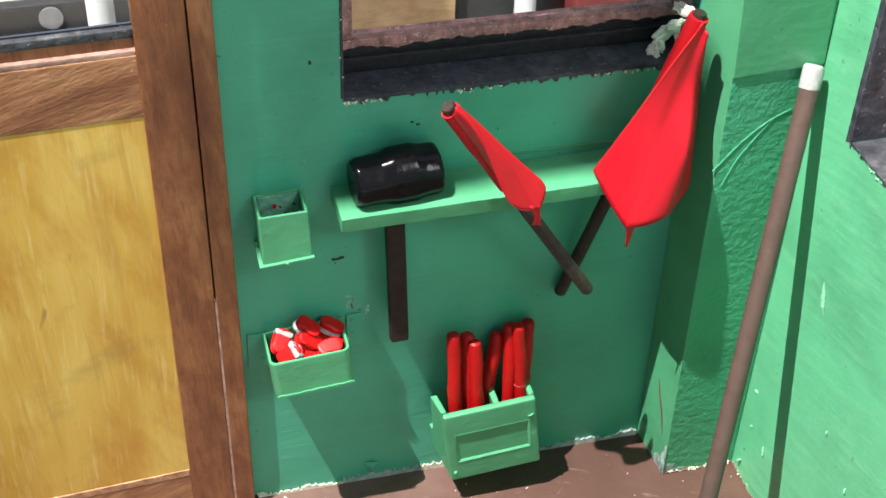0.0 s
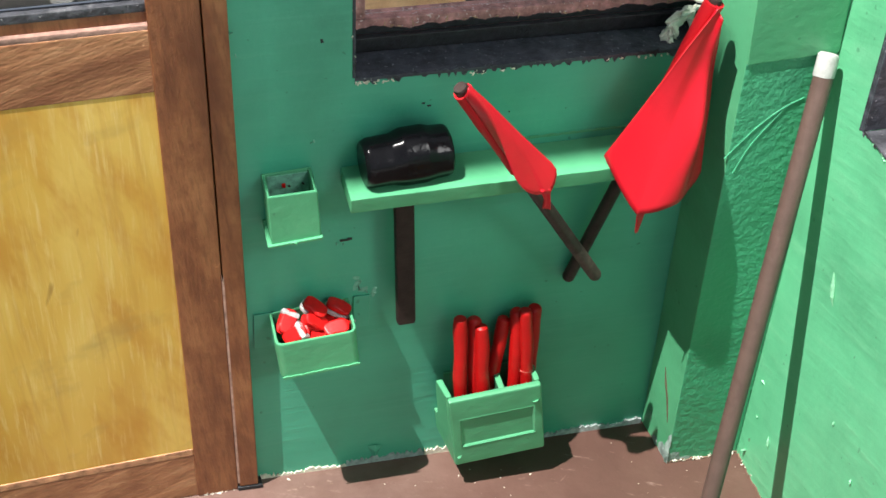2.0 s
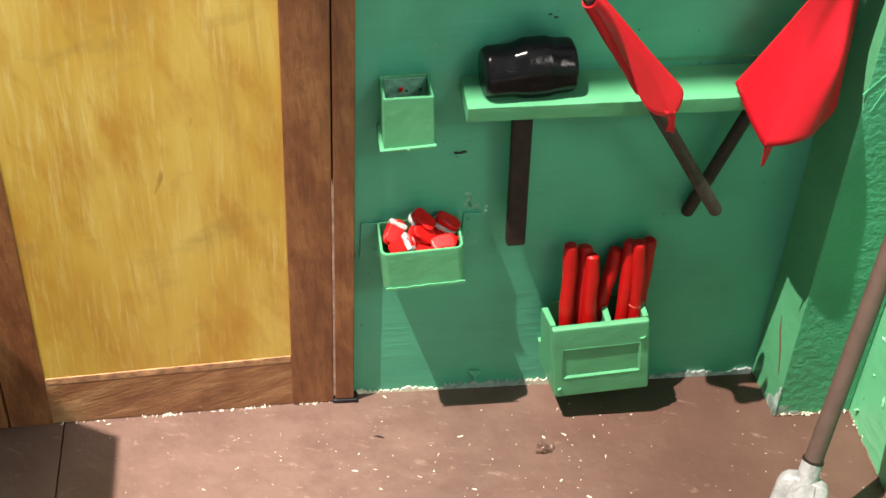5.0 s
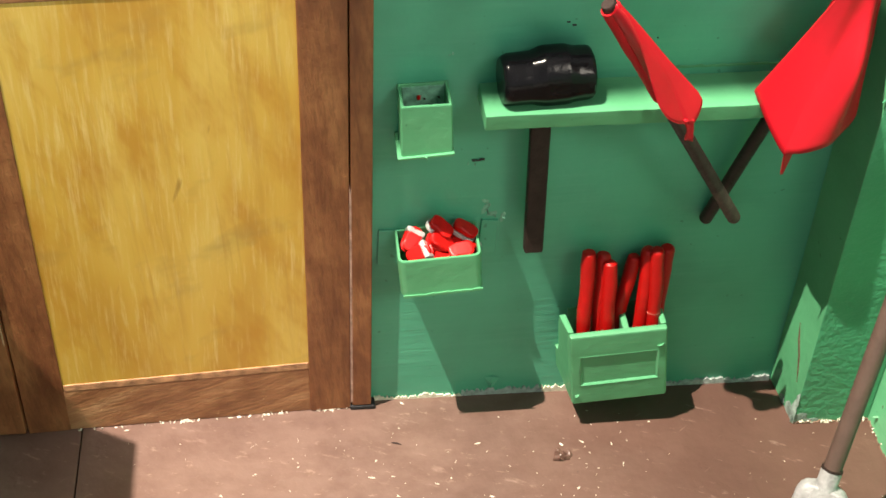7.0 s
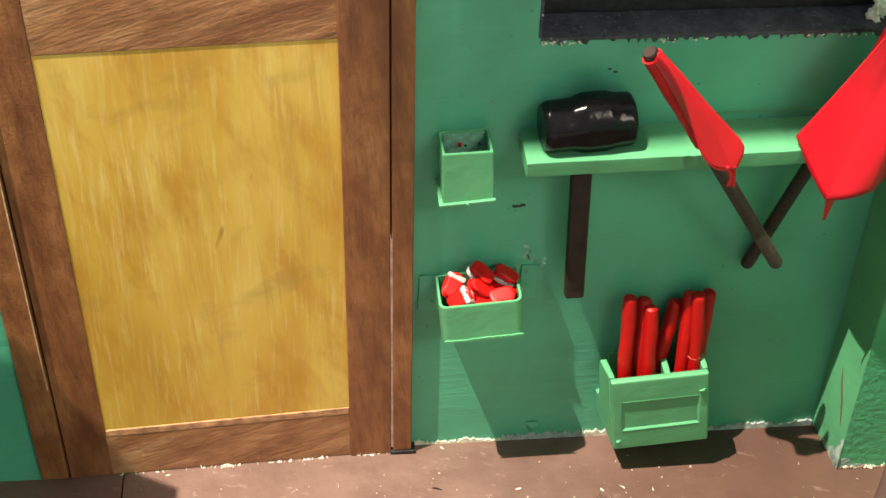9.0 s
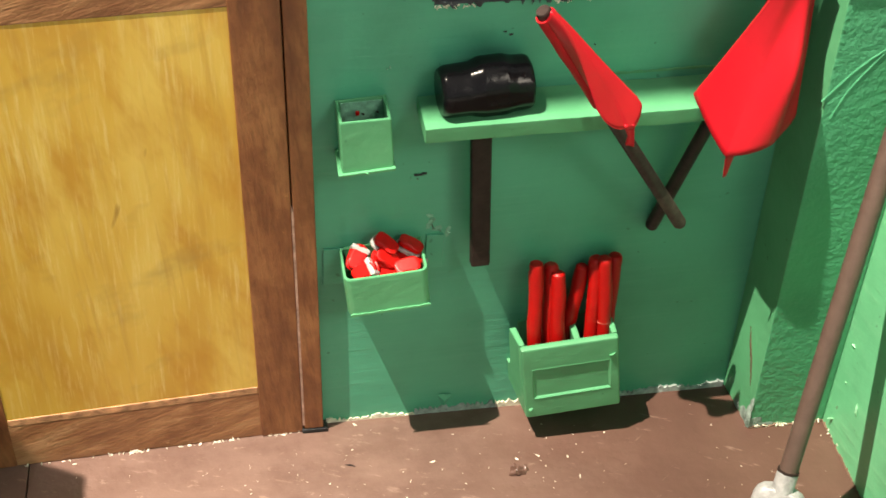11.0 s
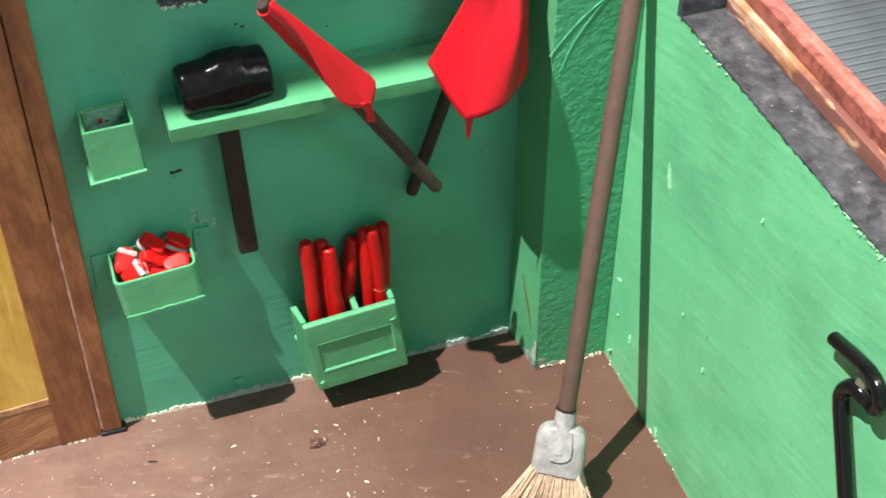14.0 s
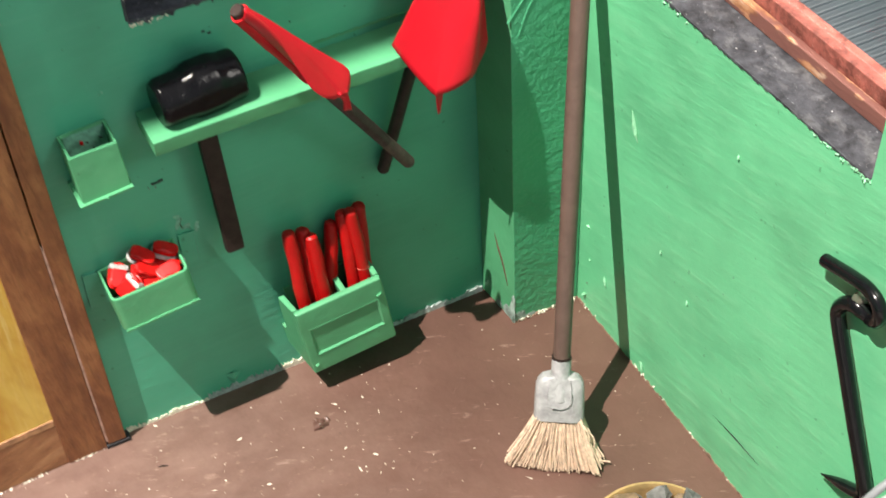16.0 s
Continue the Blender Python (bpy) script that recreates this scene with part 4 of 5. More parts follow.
def signal_flags():
    # Furled flag: wound round its stick above, opening into a cone below.
    top, foot = Vector((55.1, -22.6, 157.4)), Vector((102.1, -13.2, 81.1))
    ob = thing("signal_flag", (90, -19, 100), "half-furled red flag on a dark brown stick, crossed over another", "flag", "crossed signal flags")
    g = bmesh.new()
    w = (foot - top).normalized()
    tube(g, [top - w * 0.6, top + w * 0.2, foot - w * 0.8, foot], [1.7, 2.0, 1.9, 1.5], 14)
    stick = part("stick", g, FLAG_STICK, ob, "brown painted stick, scuffed at its foot")
    # The rubbed foot also has the spotlight's brightness put into its paler colour.
    g = bmesh.new()
    tube(g, [foot - w * 15.5, foot - w * 15.2, foot - w * 0.9, foot + w * 0.1], [1.86, 1.96, 1.95, 1.5], 14)
    hand_made(g, 0.1, 3)
    part("worn_foot", g, LIT_WORN_STICK, stick, "rubbed foot of the stick, coloured paler as if lit")
    g = bmesh.new()
    n = 14
    tube(g, [top + w * (1.2 + 33 * k / n) for k in range(n + 1)], [2.6 - 0.1 * (k / n) for k in range(n + 1)], 18)
    hand_made(g, 0.25, 6)
    part("sleeve", g, FLAG_DARK, ob, "darker red cloth wound round the stick")
    L = along([(56.1, -25.6, 159.4), (59.3, -26.2, 155.6), (62.3, -26.8, 150.3), (65.4, -27.2, 142.8), (68.0, -27.6, 135.6)])
    R = along([(56.8, -25.0, 159.4), (62.5, -24.4, 152.9), (70.8, -24.2, 143.1), (76.6, -24.6, 136.9), (80.0, -25.2, 133.5)])
    E = along([(68.0, -27.6, 135.6), (69.7, -28.2, 131.7), (72.1, -28.6, 128.5), (74.6, -28.6, 126.8), (77.3, -28.2, 125.9), (79.2, -27.8, 125.7), (80.8, -26.6, 128.1), (81.3, -25.6, 131.1), (80.0, -25.2, 133.5)])

    def furl(u, v):
        """One faint fold runs down to the tab."""
        return 0.5 * math.exp(-((v - 0.5) / 0.06) ** 2) * u * u

    g = cloth(34, 40, L, R, E, furl)
    # The edge turns back over the wound cloth.
    S = along([top + w * (1.4 + 32 * k / 6) + Vector((-0.4, -2.2, 0.0)) for k in range(7)])
    web = cloth(24, 5, S, L, straight([S(1.0), L(1.0)]), lambda u, v: -0.5 * math.sin(math.pi * v))
    spare = bpy.data.meshes.new("web")
    web.to_mesh(spare)
    web.free()
    g.from_mesh(spare)
    sheet = part("cloth", g, FLAG_RED, ob)
    m = sheet.modifiers.new("thick", "SOLIDIFY")
    m.thickness, m.offset = 0.0004, 0.0
    g = bmesh.new()
    tube(g, [L(k / 24) + Vector((0, -0.1, 0)) for k in range(2, 25)] + [E(k / 30) + Vector((0, furl(1.0, k / 30) - 0.1, 0)) for k in range(1, 16)], 0.13, 6)
    part("cut_edge", g, FLAG_EDGE, sheet, "faded cut edge")
    g = cloth(8, 4, straight([(76.6, -28.2, 127.2), (78.2, -27.6, 123.4), (78.1, -27.0, 120.1)]), straight([(79.5, -27.6, 127.0), (79.8, -27.6, 123.6), (80.4, -27.0, 119.6)]), straight([(78.1, -27.0, 120.1), (80.4, -27.0, 119.6)]), lambda u, v: 0.35 * math.sin(math.pi * v))
    tab = part("tail", g, FLAG_RED, sheet, "folded red corner")
    m = tab.modifiers.new("thick", "SOLIDIFY")
    m.thickness, m.offset = 0.0005, 0.0

    # Open flag.
    top, foot = Vector((123.4, -14.0, 171.5)), Vector((97.5, -2.4, 71.8))
    ob = thing("signal_flag", (96, -15, 95), "open red flag on a dark brown stick passing through the shelf", "flag", "crossed signal flags")
    w = (foot - top).normalized()
    g = bmesh.new()
    tube(g, [top - w * 0.2, top + w * 0.6, foot - w * 0.8, foot], [1.6, 1.9, 1.9, 1.5], 14)
    part("stick", g, FLAG_STICK, ob)
    g = bmesh.new()
    tube(g, [top + w * (1.2 + 50 * k / n) for k in range(n + 1)], [2.7 - 0.5 * (k / n) for k in range(n + 1)], 18)
    hand_made(g, 0.25, 6)
    part("sleeve", g, FLAG_DARK, ob, "darker red cloth wound round the stick")
    L = along([(122.9, -17.3, 170.6), (115.6, -17.6, 159.0), (107.5, -16.0, 142.4), (99.4, -13.0, 124.7)])
    R = along([(124.5, -16.8, 166.9), (125.3, -15.8, 161.4), (126.0, -14.6, 150.2), (126.6, -15.0, 139.5), (126.6, -16.0, 129.0), (126.2, -18.2, 119.6)])
    low_left = along([(99.4, -13.0, 124.7), (102.2, -18.5, 118.7), (104.7, -23.5, 114.6), (105.7, -26.0, 113.6)])
    low_right = along([(105.7, -26.0, 113.6), (110.0, -27.0, 115.2), (116.2, -26.4, 117.3), (120.5, -23.5, 117.9), (124.0, -20.5, 118.4), (126.2, -18.2, 119.6)])

    def E(v):
        """The lower edge, with a sharp corner where its two sides meet."""
        return low_left(v / 0.34) if v < 0.34 else low_right((v - 0.34) / 0.66)

    def fold(u, v):
        """A soft ridge runs from the upper right down the middle; the cloth turns away behind it."""
        crest = 0.80 - 0.22 * u
        swell = math.exp(-((v - crest) / (0.17 if v < crest else 0.13)) ** 2)
        rise = max(0.0, min(1.0, (u - 0.3) / 0.45))
        return -8.6 * swell * (0.16 + 0.84 * rise * rise * (3 - 2 * rise)) * (1 - 0.85 * u ** 3)

    g = cloth(36, 50, L, R, E, fold)
    # The turn of the cloth from its edge back round the stick.
    S = straight([top + w * 1.2 + Vector((0, -1.0, 0)), top + w * 52 + Vector((0, -1.0, 0))])
    web = cloth(20, 5, L, S, straight([L(1.0), S(1.0)]), lambda u, v: -0.8 * math.sin(math.pi * v))
    spare = bpy.data.meshes.new("web")
    web.to_mesh(spare)
    web.free()
    g.from_mesh(spare)
    sheet = part("cloth", g, FLAG_RED, ob)
    m = sheet.modifiers.new("thick", "SOLIDIFY")
    m.thickness, m.offset = 0.0004, 0.0
    g = bmesh.new()
    tube(g, [L(k / 24) + Vector((0, -0.2, 0)) for k in range(2, 25)] + [E(k / 50) + Vector((0, fold(1.0, k / 50) - 0.1, 0)) for k in range(1, 17)], 0.11, 6)
    part("cut_edge", g, FLAG_EDGE, sheet, "faded cut edge")
    g = cloth(8, 4, straight([(105.8, -25.8, 114.1), (106.8, -24.4, 105.6)]), straight([(108.6, -25.4, 115.2), (107.5, -24.4, 106.0)]), straight([(106.8, -24.4, 105.6), (107.5, -24.4, 106.0)]), lambda u, v: 0.0)
    sheet = part("tail", g, FLAG_RED, sheet, "folded red corner")
    m = sheet.modifiers.new("thick", "SOLIDIFY")
    m.thickness, m.offset = 0.0004, 0.0


def broom():
    ob = thing("broom", (115.6, -78, 0), "straw broom with a taupe handle leaning into the corner", "broom")
    foot, top = Vector((115.5, -78.3, 0.0)), Vector((154.2, -22.4, 157.2))
    a = (top - foot).normalized()
    wide = Vector((0.86, -0.51, -0.027))
    wide = (wide - a * wide.dot(a)).normalized()
    out = wide.cross(a).normalized()
    if out.y > 0:
        out = -out

    def at(s, w=0.0, o=0.0):
        return foot + a * s + wide * w + out * o

    length = (top - foot).length
    g = bmesh.new()
    tube(g, [at(34), at(70), at(110), at(length - 6.2)], [2.6, 2.65, 2.7, 2.7], 18)
    hand_made(g, 0.15, 12)
    part("handle", g, BROOM_STICK, ob, "taupe painted round handle")
    g = bmesh.new()
    tube(g, [at(length - 6.3), at(length - 6.0), at(length - 0.7), at(length)], [2.7, 2.85, 2.85, 2.3], 18)
    hand_made(g, 0.2, 3)
    part("tip", g, WHITE_TIP, ob, "white painted tip")
    g = bmesh.new()
    tube(g, [at(24.0, 0, 2.2), at(27, 0, 1.6), at(30.0, 0, 0.6), at(33), at(36.9), at(37.3)], [2.6, 3.2, 3.1, 3.0, 2.95, 2.7], 16)
    hand_made(g, 0.2, 3)
    socket = part("socket", g, SILVER, ob)

    # Flat ferrule with round shoulders.
    g = bmesh.new()
    outline = [(17.2, 7.2, 3.6), (18.0, 7.6, 3.8), (22.6, 7.6, 3.8), (28.0, 7.4, 3.6), (30.2, 6.9, 3.3), (31.4, 5.8, 3.0), (32.0, 4.0, 2.5)]
    seg, rings = 28, []
    for s, w, o in outline:
        ring = []
        for k in range(seg):
            t = 2 * math.pi * k / seg
            c, q = math.cos(t), math.sin(t)
            ring.append(g.verts.new(at(s, math.copysign(abs(c) ** 0.45, c) * w, math.copysign(abs(q) ** 0.6, q) * o)))
        rings.append(ring)
    for r, q in zip(rings, rings[1:]):
        for k in range(seg):
            g.faces.new((r[k], r[(k + 1) % seg], q[(k + 1) % seg], q[k]))
    g.faces.new(rings[0])
    g.faces.new(rings[-1])
    hand_made(g, 0.35, 4)
    ferrule = part("ferrule", g, SILVER, ob, "dented silver painted ferrule")
    g = bmesh.new()
    tab = [(31.5, -3.0), (27, -3.6), (23.6, -3.5), (22.4, -2.2), (22.0, 0.4), (22.6, 2.6), (24.0, 3.4), (27, 3.4), (31.5, 2.9)]
    top = [g.verts.new(at(s, w, 4.35 if s < 30 else 3.4)) for s, w in tab]
    low = [g.verts.new(at(s - (0.3 if s < 30 else 0), w * 1.06, 3.2 if s < 30 else 2.4)) for s, w in tab]
    g.faces.new(top)
    for k in range(len(tab) - 1):
        g.faces.new((low[k], low[k + 1], top[k + 1], top[k]))
    bmesh.ops.recalc_face_normals(g, faces=g.faces)
    hand_made(g, 0.3, 3)
    part("tab", g, SILVER, ferrule, "flat tab pressed on to the ferrule")
    g = bmesh.new()
    tube(g, [at(37.2), at(37.8)], 3.0, 16)
    hand_made(g, 0.3, 2)
    part("ring", g, DARK_STICK, socket, "thin dark ring over the socket")
    # Straws fan out from the ferrule to the floor.
    g = bmesh.new()
    rnd = random.Random(5)
    left, right = Vector((102.8, -68.4, 0.5)), Vector((127.6, -86.5, 0.5))
    face = (right - left).cross(Vector((0, 0, 1))).normalized()
    for k in range(640):
        w = rnd.uniform(-1, 1)
        o = rnd.uniform(0.2, 1) if k < 260 else rnd.uniform(-1, 0.8)
        start = at(18.6, w * 6.8, o * 3.0)
        end = left.lerp(right, (w * 0.97 + rnd.uniform(-0.05, 0.05) + 1) / 2) + face * (o * 3.4)
        end.z = rnd.uniform(0.4, 2.0) + 0.8 * abs(w)
        mid = start.lerp(end, 0.5) + Vector((rnd.uniform(-0.9, 0.9), rnd.uniform(-0.9, 0.9), rnd.uniform(-0.2, 0.9)))
        mid = mid + (wide * w * -1.0)
        r = rnd.uniform(0.17, 0.31)
        one = bmesh.new() if k < 260 else g
        tube(one, [start, mid, end], [r, r, r * 0.75], 4)
        if k < 260:
            part("straw", one, STRAW, ob)
    for pts in ([at(14, 8, 1), at(11, 11, 1), at(6, 11.5, 1), (127.5, -84, 4)], [at(14, 7, 2), at(9, 10.5, 2), at(4, 12.5, 1), (130.2, -86.0, 2)], [at(17.6, 6.2, 3.2), at(14.8, 8.6, 3.4), at(11.6, 9.6, 3.4), at(9.6, 8.8, 3.3), at(10.6, 7.4, 3.2)]):
        tube(g, smooth_path(pts), 0.3, 4)
    tagged(part("bristle", g, STRAW, ob, "pale straw bristles splayed on the floor"), kind="stuff")
    return ob


def door_hook():
    ob = thing("wall_hook", (158.8, -147, 112), "black wire hook hanging from a bent wall staple", "hook")
    g = bmesh.new()
    tube(g, smooth_path([(156.5, -128.4, 114.4), (156.0, -133.3, 116.3), (155.4, -138.7, 118.4), (154.6, -144.6, 120.3), (154.2, -148.7, 119.6), (154.4, -150.1, 116.3), (155.4, -148.3, 112.3), (157.2, -145.1, 109.6), (159.0, -144.5, 112.0)], 6), 1.75, 14)
    part("staple", g, HOOK_BLACK, ob, "bent black staple")
    g = bmesh.new()
    tube(g, smooth_path([(157.0, -144.7, 110.2), (155.9, -143.4, 111.2), (155.4, -141.4, 111.5), (155.4, -138.7, 109.5), (155.4, -137.0, 106.0), (155.3, -137.9, 102.4), (155.2, -143.2, 91.9), (155.0, -150.2, 78.2), (155.0, -157.8, 63.1), (155.2, -158.8, 58.6), (155.6, -156.2, 55.9), (156.2, -149.8, 51.5), (156.6, -143.0, 47.1)], 6), [1.95] * 60 + [1.9, 1.85, 1.8, 1.75, 1.7, 1.6, 1.45, 1.3, 1.1, 0.9, 0.65, 0.4, 0.2], 14)
    part("hook_rod", g, HOOK_BLACK, ob)
    g = bmesh.new()
    tube(g, [(159.0, -143.0, 114.4), (155.8, -141.6, 113.7), (155.0, -141.7, 114.0)], [1.5, 1.7, 1.2], 14)
    part("screw", g, STEEL, ob, "bright screw")
    for piece in ob.children:
        piece.data.transform(Matrix.Translation((0.6 * MM, -0.9 * MM, 0)))
    return ob


def ash_bucket():
    c, r, h = Vector((113.2, -134.2, 0)), 18.8, 35.0
    ob = thing("brass_bucket", tuple(c), "brass bucket filled with grey and tan stones on the floor", "bucket")
    g = bmesh.new()
    prof = [(0, 0.1), (r * 0.78, 0.1), (r * 0.8, 0.6), (r * 0.9, h * 0.5), (r * 0.985, h - 1.4), (r * 1.0, h - 0.8), (r * 1.01, h), (r * 0.97, h + 0.2), (r * 0.955, h - 0.6), (r * 0.94, h - 1.6), (r * 0.85, h * 0.5), (r * 0.8, h * 0.45), (0, h * 0.45)]
    seg, rings = 48, []
    for q, z in prof:
        rings.append([g.verts.new((c.x, c.y, z))] if q == 0 else [g.verts.new((c.x + q * math.cos(2 * math.pi * k / seg), c.y + q * math.sin(2 * math.pi * k / seg), z)) for k in range(seg)])
    for a, b in zip(rings, rings[1:]):
        for k in range(seg):
            j = (k + 1) % seg
            g.faces.new([a[0], b[j], b[k]] if len(a) == 1 else [a[k], a[j], b[0]] if len(b) == 1 else [a[k], a[j], b[j], b[k]])
    part("bucket_body", g, BRASS, ob)
    rnd = random.Random(12)
    tan = plain("tan_stone", (0.18, 0.125, 0.07), 0.75, 0, 0.4, 260, 0.0005)
    for k in range(34):
        t, q = rnd.uniform(0, 6.28), r * 0.74 * math.sqrt(rnd.random())
        s = rnd.uniform(2.2, 5.4)
        p = (c.x + q * math.cos(t), c.y + q * math.sin(t), h - 3.2 + rnd.uniform(-2.0, 3.2))
        g = bmesh.new()
        lump(g, (0, 0, 0), (s * 1.3, s, s * 0.7), k + 1, 0.5)
        for v in g.verts:
            v.co += Vector(p)
        st = thing("stone", p, "small rough stone heaped in the brass bucket", "stone", "stones in the bucket")
        part("stone_body", g, tan if rnd.random() < 0.45 else STONE, st, smooth=False)
    for k, (p, s, mat) in enumerate((((121.0, -122.6, h - 1.6), (5.6, 2.9, 2.4), STONE), ((126.2, -126.4, h - 2.2), (3.4, 3.0, 2.4), tan), ((110.5, -118.4, h - 2.4), (4.0, 2.4, 2.2), tan), ((115.6, -119.6, h - 2.6), (2.6, 2.2, 2.0), STONE))):
        g = bmesh.new()
        lump(g, (0, 0, 0), s, 0, 0.45)
        for v in g.verts:
            v.co = Euler((0.2, -0.25, 0.5 + k)).to_matrix() @ v.co + Vector(p)
        st = thing("stone", p, "large rough stone at the brass bucket's rim", "stone", "stones in the bucket")
        part("stone_body", g, mat, st, smooth=False)
    return ob


def loose_wires():
    """Two thin wires that hang over the side wall's top and down to the floor."""
    ob = thing("electric_wire", (46, -250, 0), "loose grey electric wire with a red band and black end", "wire")
    g = bmesh.new()
    tube(g, smooth_path([(46, -250, 0.7), (50, -240, 100), (54, -233, 170), (57.5, -231.5, 193), (60.4, -232.0, 204.0), (63.3, -232.5, 208.0), (65.7, -233.0, 211.0), (69.3, -233.5, 212.8), (72.3, -234.0, 213.4)], 8), 0.52, 12)
    part("wire_cover", g, WIRE_GREY, ob)
    g = bmesh.new()
    tube(g, [(72.2, -234, 213.4), (73.0, -234.1, 213.5), (73.8, -234.2, 213.5)], [0.58, 0.64, 0.58], 12)
    part("wire_band", g, WIRE_RED, ob, "red insulated band")
    g = bmesh.new()
    tube(g, smooth_path([(73.7, -234.2, 213.5), (79.3, -236.0, 214.2), (95, -238, 216), (120, -240, 219), (150, -243, 222.6), (166, -244, 222.8), (172.6, -245, 219), (173, -245, 190)], 8), 0.52, 12)
    part("wire_tail", g, HOOK_BLACK, ob, "black insulated tail")
    ob = thing("electric_wire", (52, -252, 0), "loose dark blue electric wire with a pale joint", "wire")
    g = bmesh.new()
    tube(g, smooth_path([(52, -252, 0.7), (55, -240, 100), (58, -233, 170), (61.5, -231.8, 193), (64.4, -232.0, 203.5), (66.4, -232.5, 205.5)], 8), 0.46, 12)
    part("wire_cover", g, WIRE_GREY, ob)
    g = bmesh.new()
    tube(g, [(65.6, -232.3, 204.8), (66.3, -232.5, 205.4), (67.9, -233.0, 206.6), (68.6, -233.0, 206.9)], [0.6, 0.8, 0.8, 0.6], 12)
    part("joint", g, STRAP, ob, "pale joint sleeve")
    g = bmesh.new()
    tube(g, smooth_path([(68.4, -233.0, 206.9), (71.7, -233.5, 207.3), (76.5, -234.5, 207.9), (80.8, -236.0, 208.8), (100, -239, 213), (125, -242, 218), (150, -247, 222.6), (166, -248, 222.8), (172.6, -249, 219), (173, -249, 180)], 8), 0.48, 12)
    part("wire_tail", g, WIRE_BLUE, ob, "dark blue tail")


wall_shelf()
sledge_hammer()
empty_holder()
cap_holder()
for at, turn, cross in (((11.9, -6.4, 72.4), (30, -35, 60), 1), ((14.0, -10.4, 70.6), (34, -37, 0), 1), ((19.6, -8.0, 72.4), (30, 35, 0), 2), ((25.6, -10.0, 70.4), (22, -8, 10), 2),
                         ((19.8, -5.6, 75.4), (8, 32, -26), 0), ((27.0, -4.2, 73.0), (-2, 22, -20), 0), ((19.6, -11.0, 68.2), (10, 0, 20), 2), ((14.5, -5.0, 67.0), (0, 10, 30), 0), ((22.6, -4.8, 70.0), (5, 0, -15), 2),
                         ((28.0, -7.5, 69.4), (10, 20, 60), 1), ((23.4, -8.4, 67.0), (0, 6, 10), 0), ((17.0, -7.0, 69.2), (0, -8, 15), 2)):
    rail_detonator(at, turn, cross)
fusee_holder()
for foot, tip in (((64.6, -13.0, 13.5), (63.7, -6.5, 65.4)), ((68.9, -11.0, 13.5), (68.7, -4.5, 62.4)), ((72.4, -13.0, 13.5), (70.1, -7.2, 61.4)), ((70.8, -9.0, 13.5), (78.3, -3.6, 60.5)),
                  ((81.4, -12.0, 14.5), (81.7, -5.0, 64.4)), ((86.6, -12.8, 14.5), (83.8, -6.6, 65.4)), ((86.7, -8.6, 14.5), (87.8, -3.4, 63.3))):
    flare_stick(foot, tip, 2.15, ring=22.5 if foot[0] == 86.6 else 0.0)
signal_flags()
broom()
door_hook()
ash_bucket()
loose_wires()

# Loose crumbs of plaster at the corner of the sill.
for k, (p, s) in enumerate((((124.2, 7.0, 153.6), (1.7, 1.2, 4.4)), ((129.4, 8.5, 159.6), (3.5, 0.7, 1.3)), ((128.6, 6.0, 150.8), (1.9, 1.2, 2.4)), ((119.8, 5.0, 149.4), (1.5, 0.9, 1.1)), ((122.0, 5.6, 151.0), (1.6, 1.2, 2.0)), ((126.4, 6.6, 156.0), (1.5, 1.0, 2.2)), ((121.0, 3.6, 148.9), (0.9, 0.7, 0.6)))):
    g = bmesh.new()
    lump(g, p, tuple(1.22 * c for c in s), k + 2, 0.7, 3)
    bit = thing("plaster_crumb", p, "rough cream plaster crumb lying on the black sill", "crumb", "crumbs on the sill")
    part("crumb_body", g, PLASTER, bit, smooth=False)

# Nicks and marks on the back wall.
bm = bmesh.new()
for x0, x1, z0, z1 in ((28.6, 31.2, 94.6, 95.3), (30.6, 32.0, 95.0, 95.7), (51.0, 51.9, 138.4, 139.0), (52.4, 53.4, 137.6, 138.1), (75, 75.7, 133.0, 133.6), (22.0, 22.9, 45.5, 47.0), (24, 24.7, 160, 161)):
    box(bm, x0, x1, -0.16, -0.02, z0, z1, 0.05)
hand_made(bm, 0.35, 1.2)
tagged(solid("trim_wall_nicks", bm, SILL_BLACK, False), "small dark nicks in the green paint", "trim")
bm = bmesh.new()
for x, z, s in ((21.8, 130.0, 0.5), (21.0, 129.6, 0.3), (1.6, 165.0, 0.7), (2.6, 158.4, 0.5), (27.6, 93.9, 0.5), (29.5, 93.6, 0.4), (34.0, 76.4, 0.7), (36.4, 74.6, 0.5), (38.8, 73.9, 0.5), (34.4, 78.8, 0.5)):
    lump(bm, (x, -0.05, z), (s * 1.3, 0.18, s), x, 0.5, 1)
for x, z, sx, sz, turn in ((33.6, 77.6, 0.9, 1.9, 0.5), (35.6, 75.6, 1.7, 0.7, -0.3), (38.6, 74.2, 0.7, 1.7, 0.2), (33.4, 80.2, 1.1, 0.6, 0.3)):
    made = lump(bm, (0, 0, 0), (sx, 0.14, sz), 0, 0.6, 3)
    for v in made:
        v.co = Matrix.Rotation(turn, 3, "Y") @ v.co + Vector((x, 0.02, z))
tagged(solid("trim_wall_specks", bm, SMUDGE, False), "small pale specks in the green paint", "trim")
bm = bmesh.new()
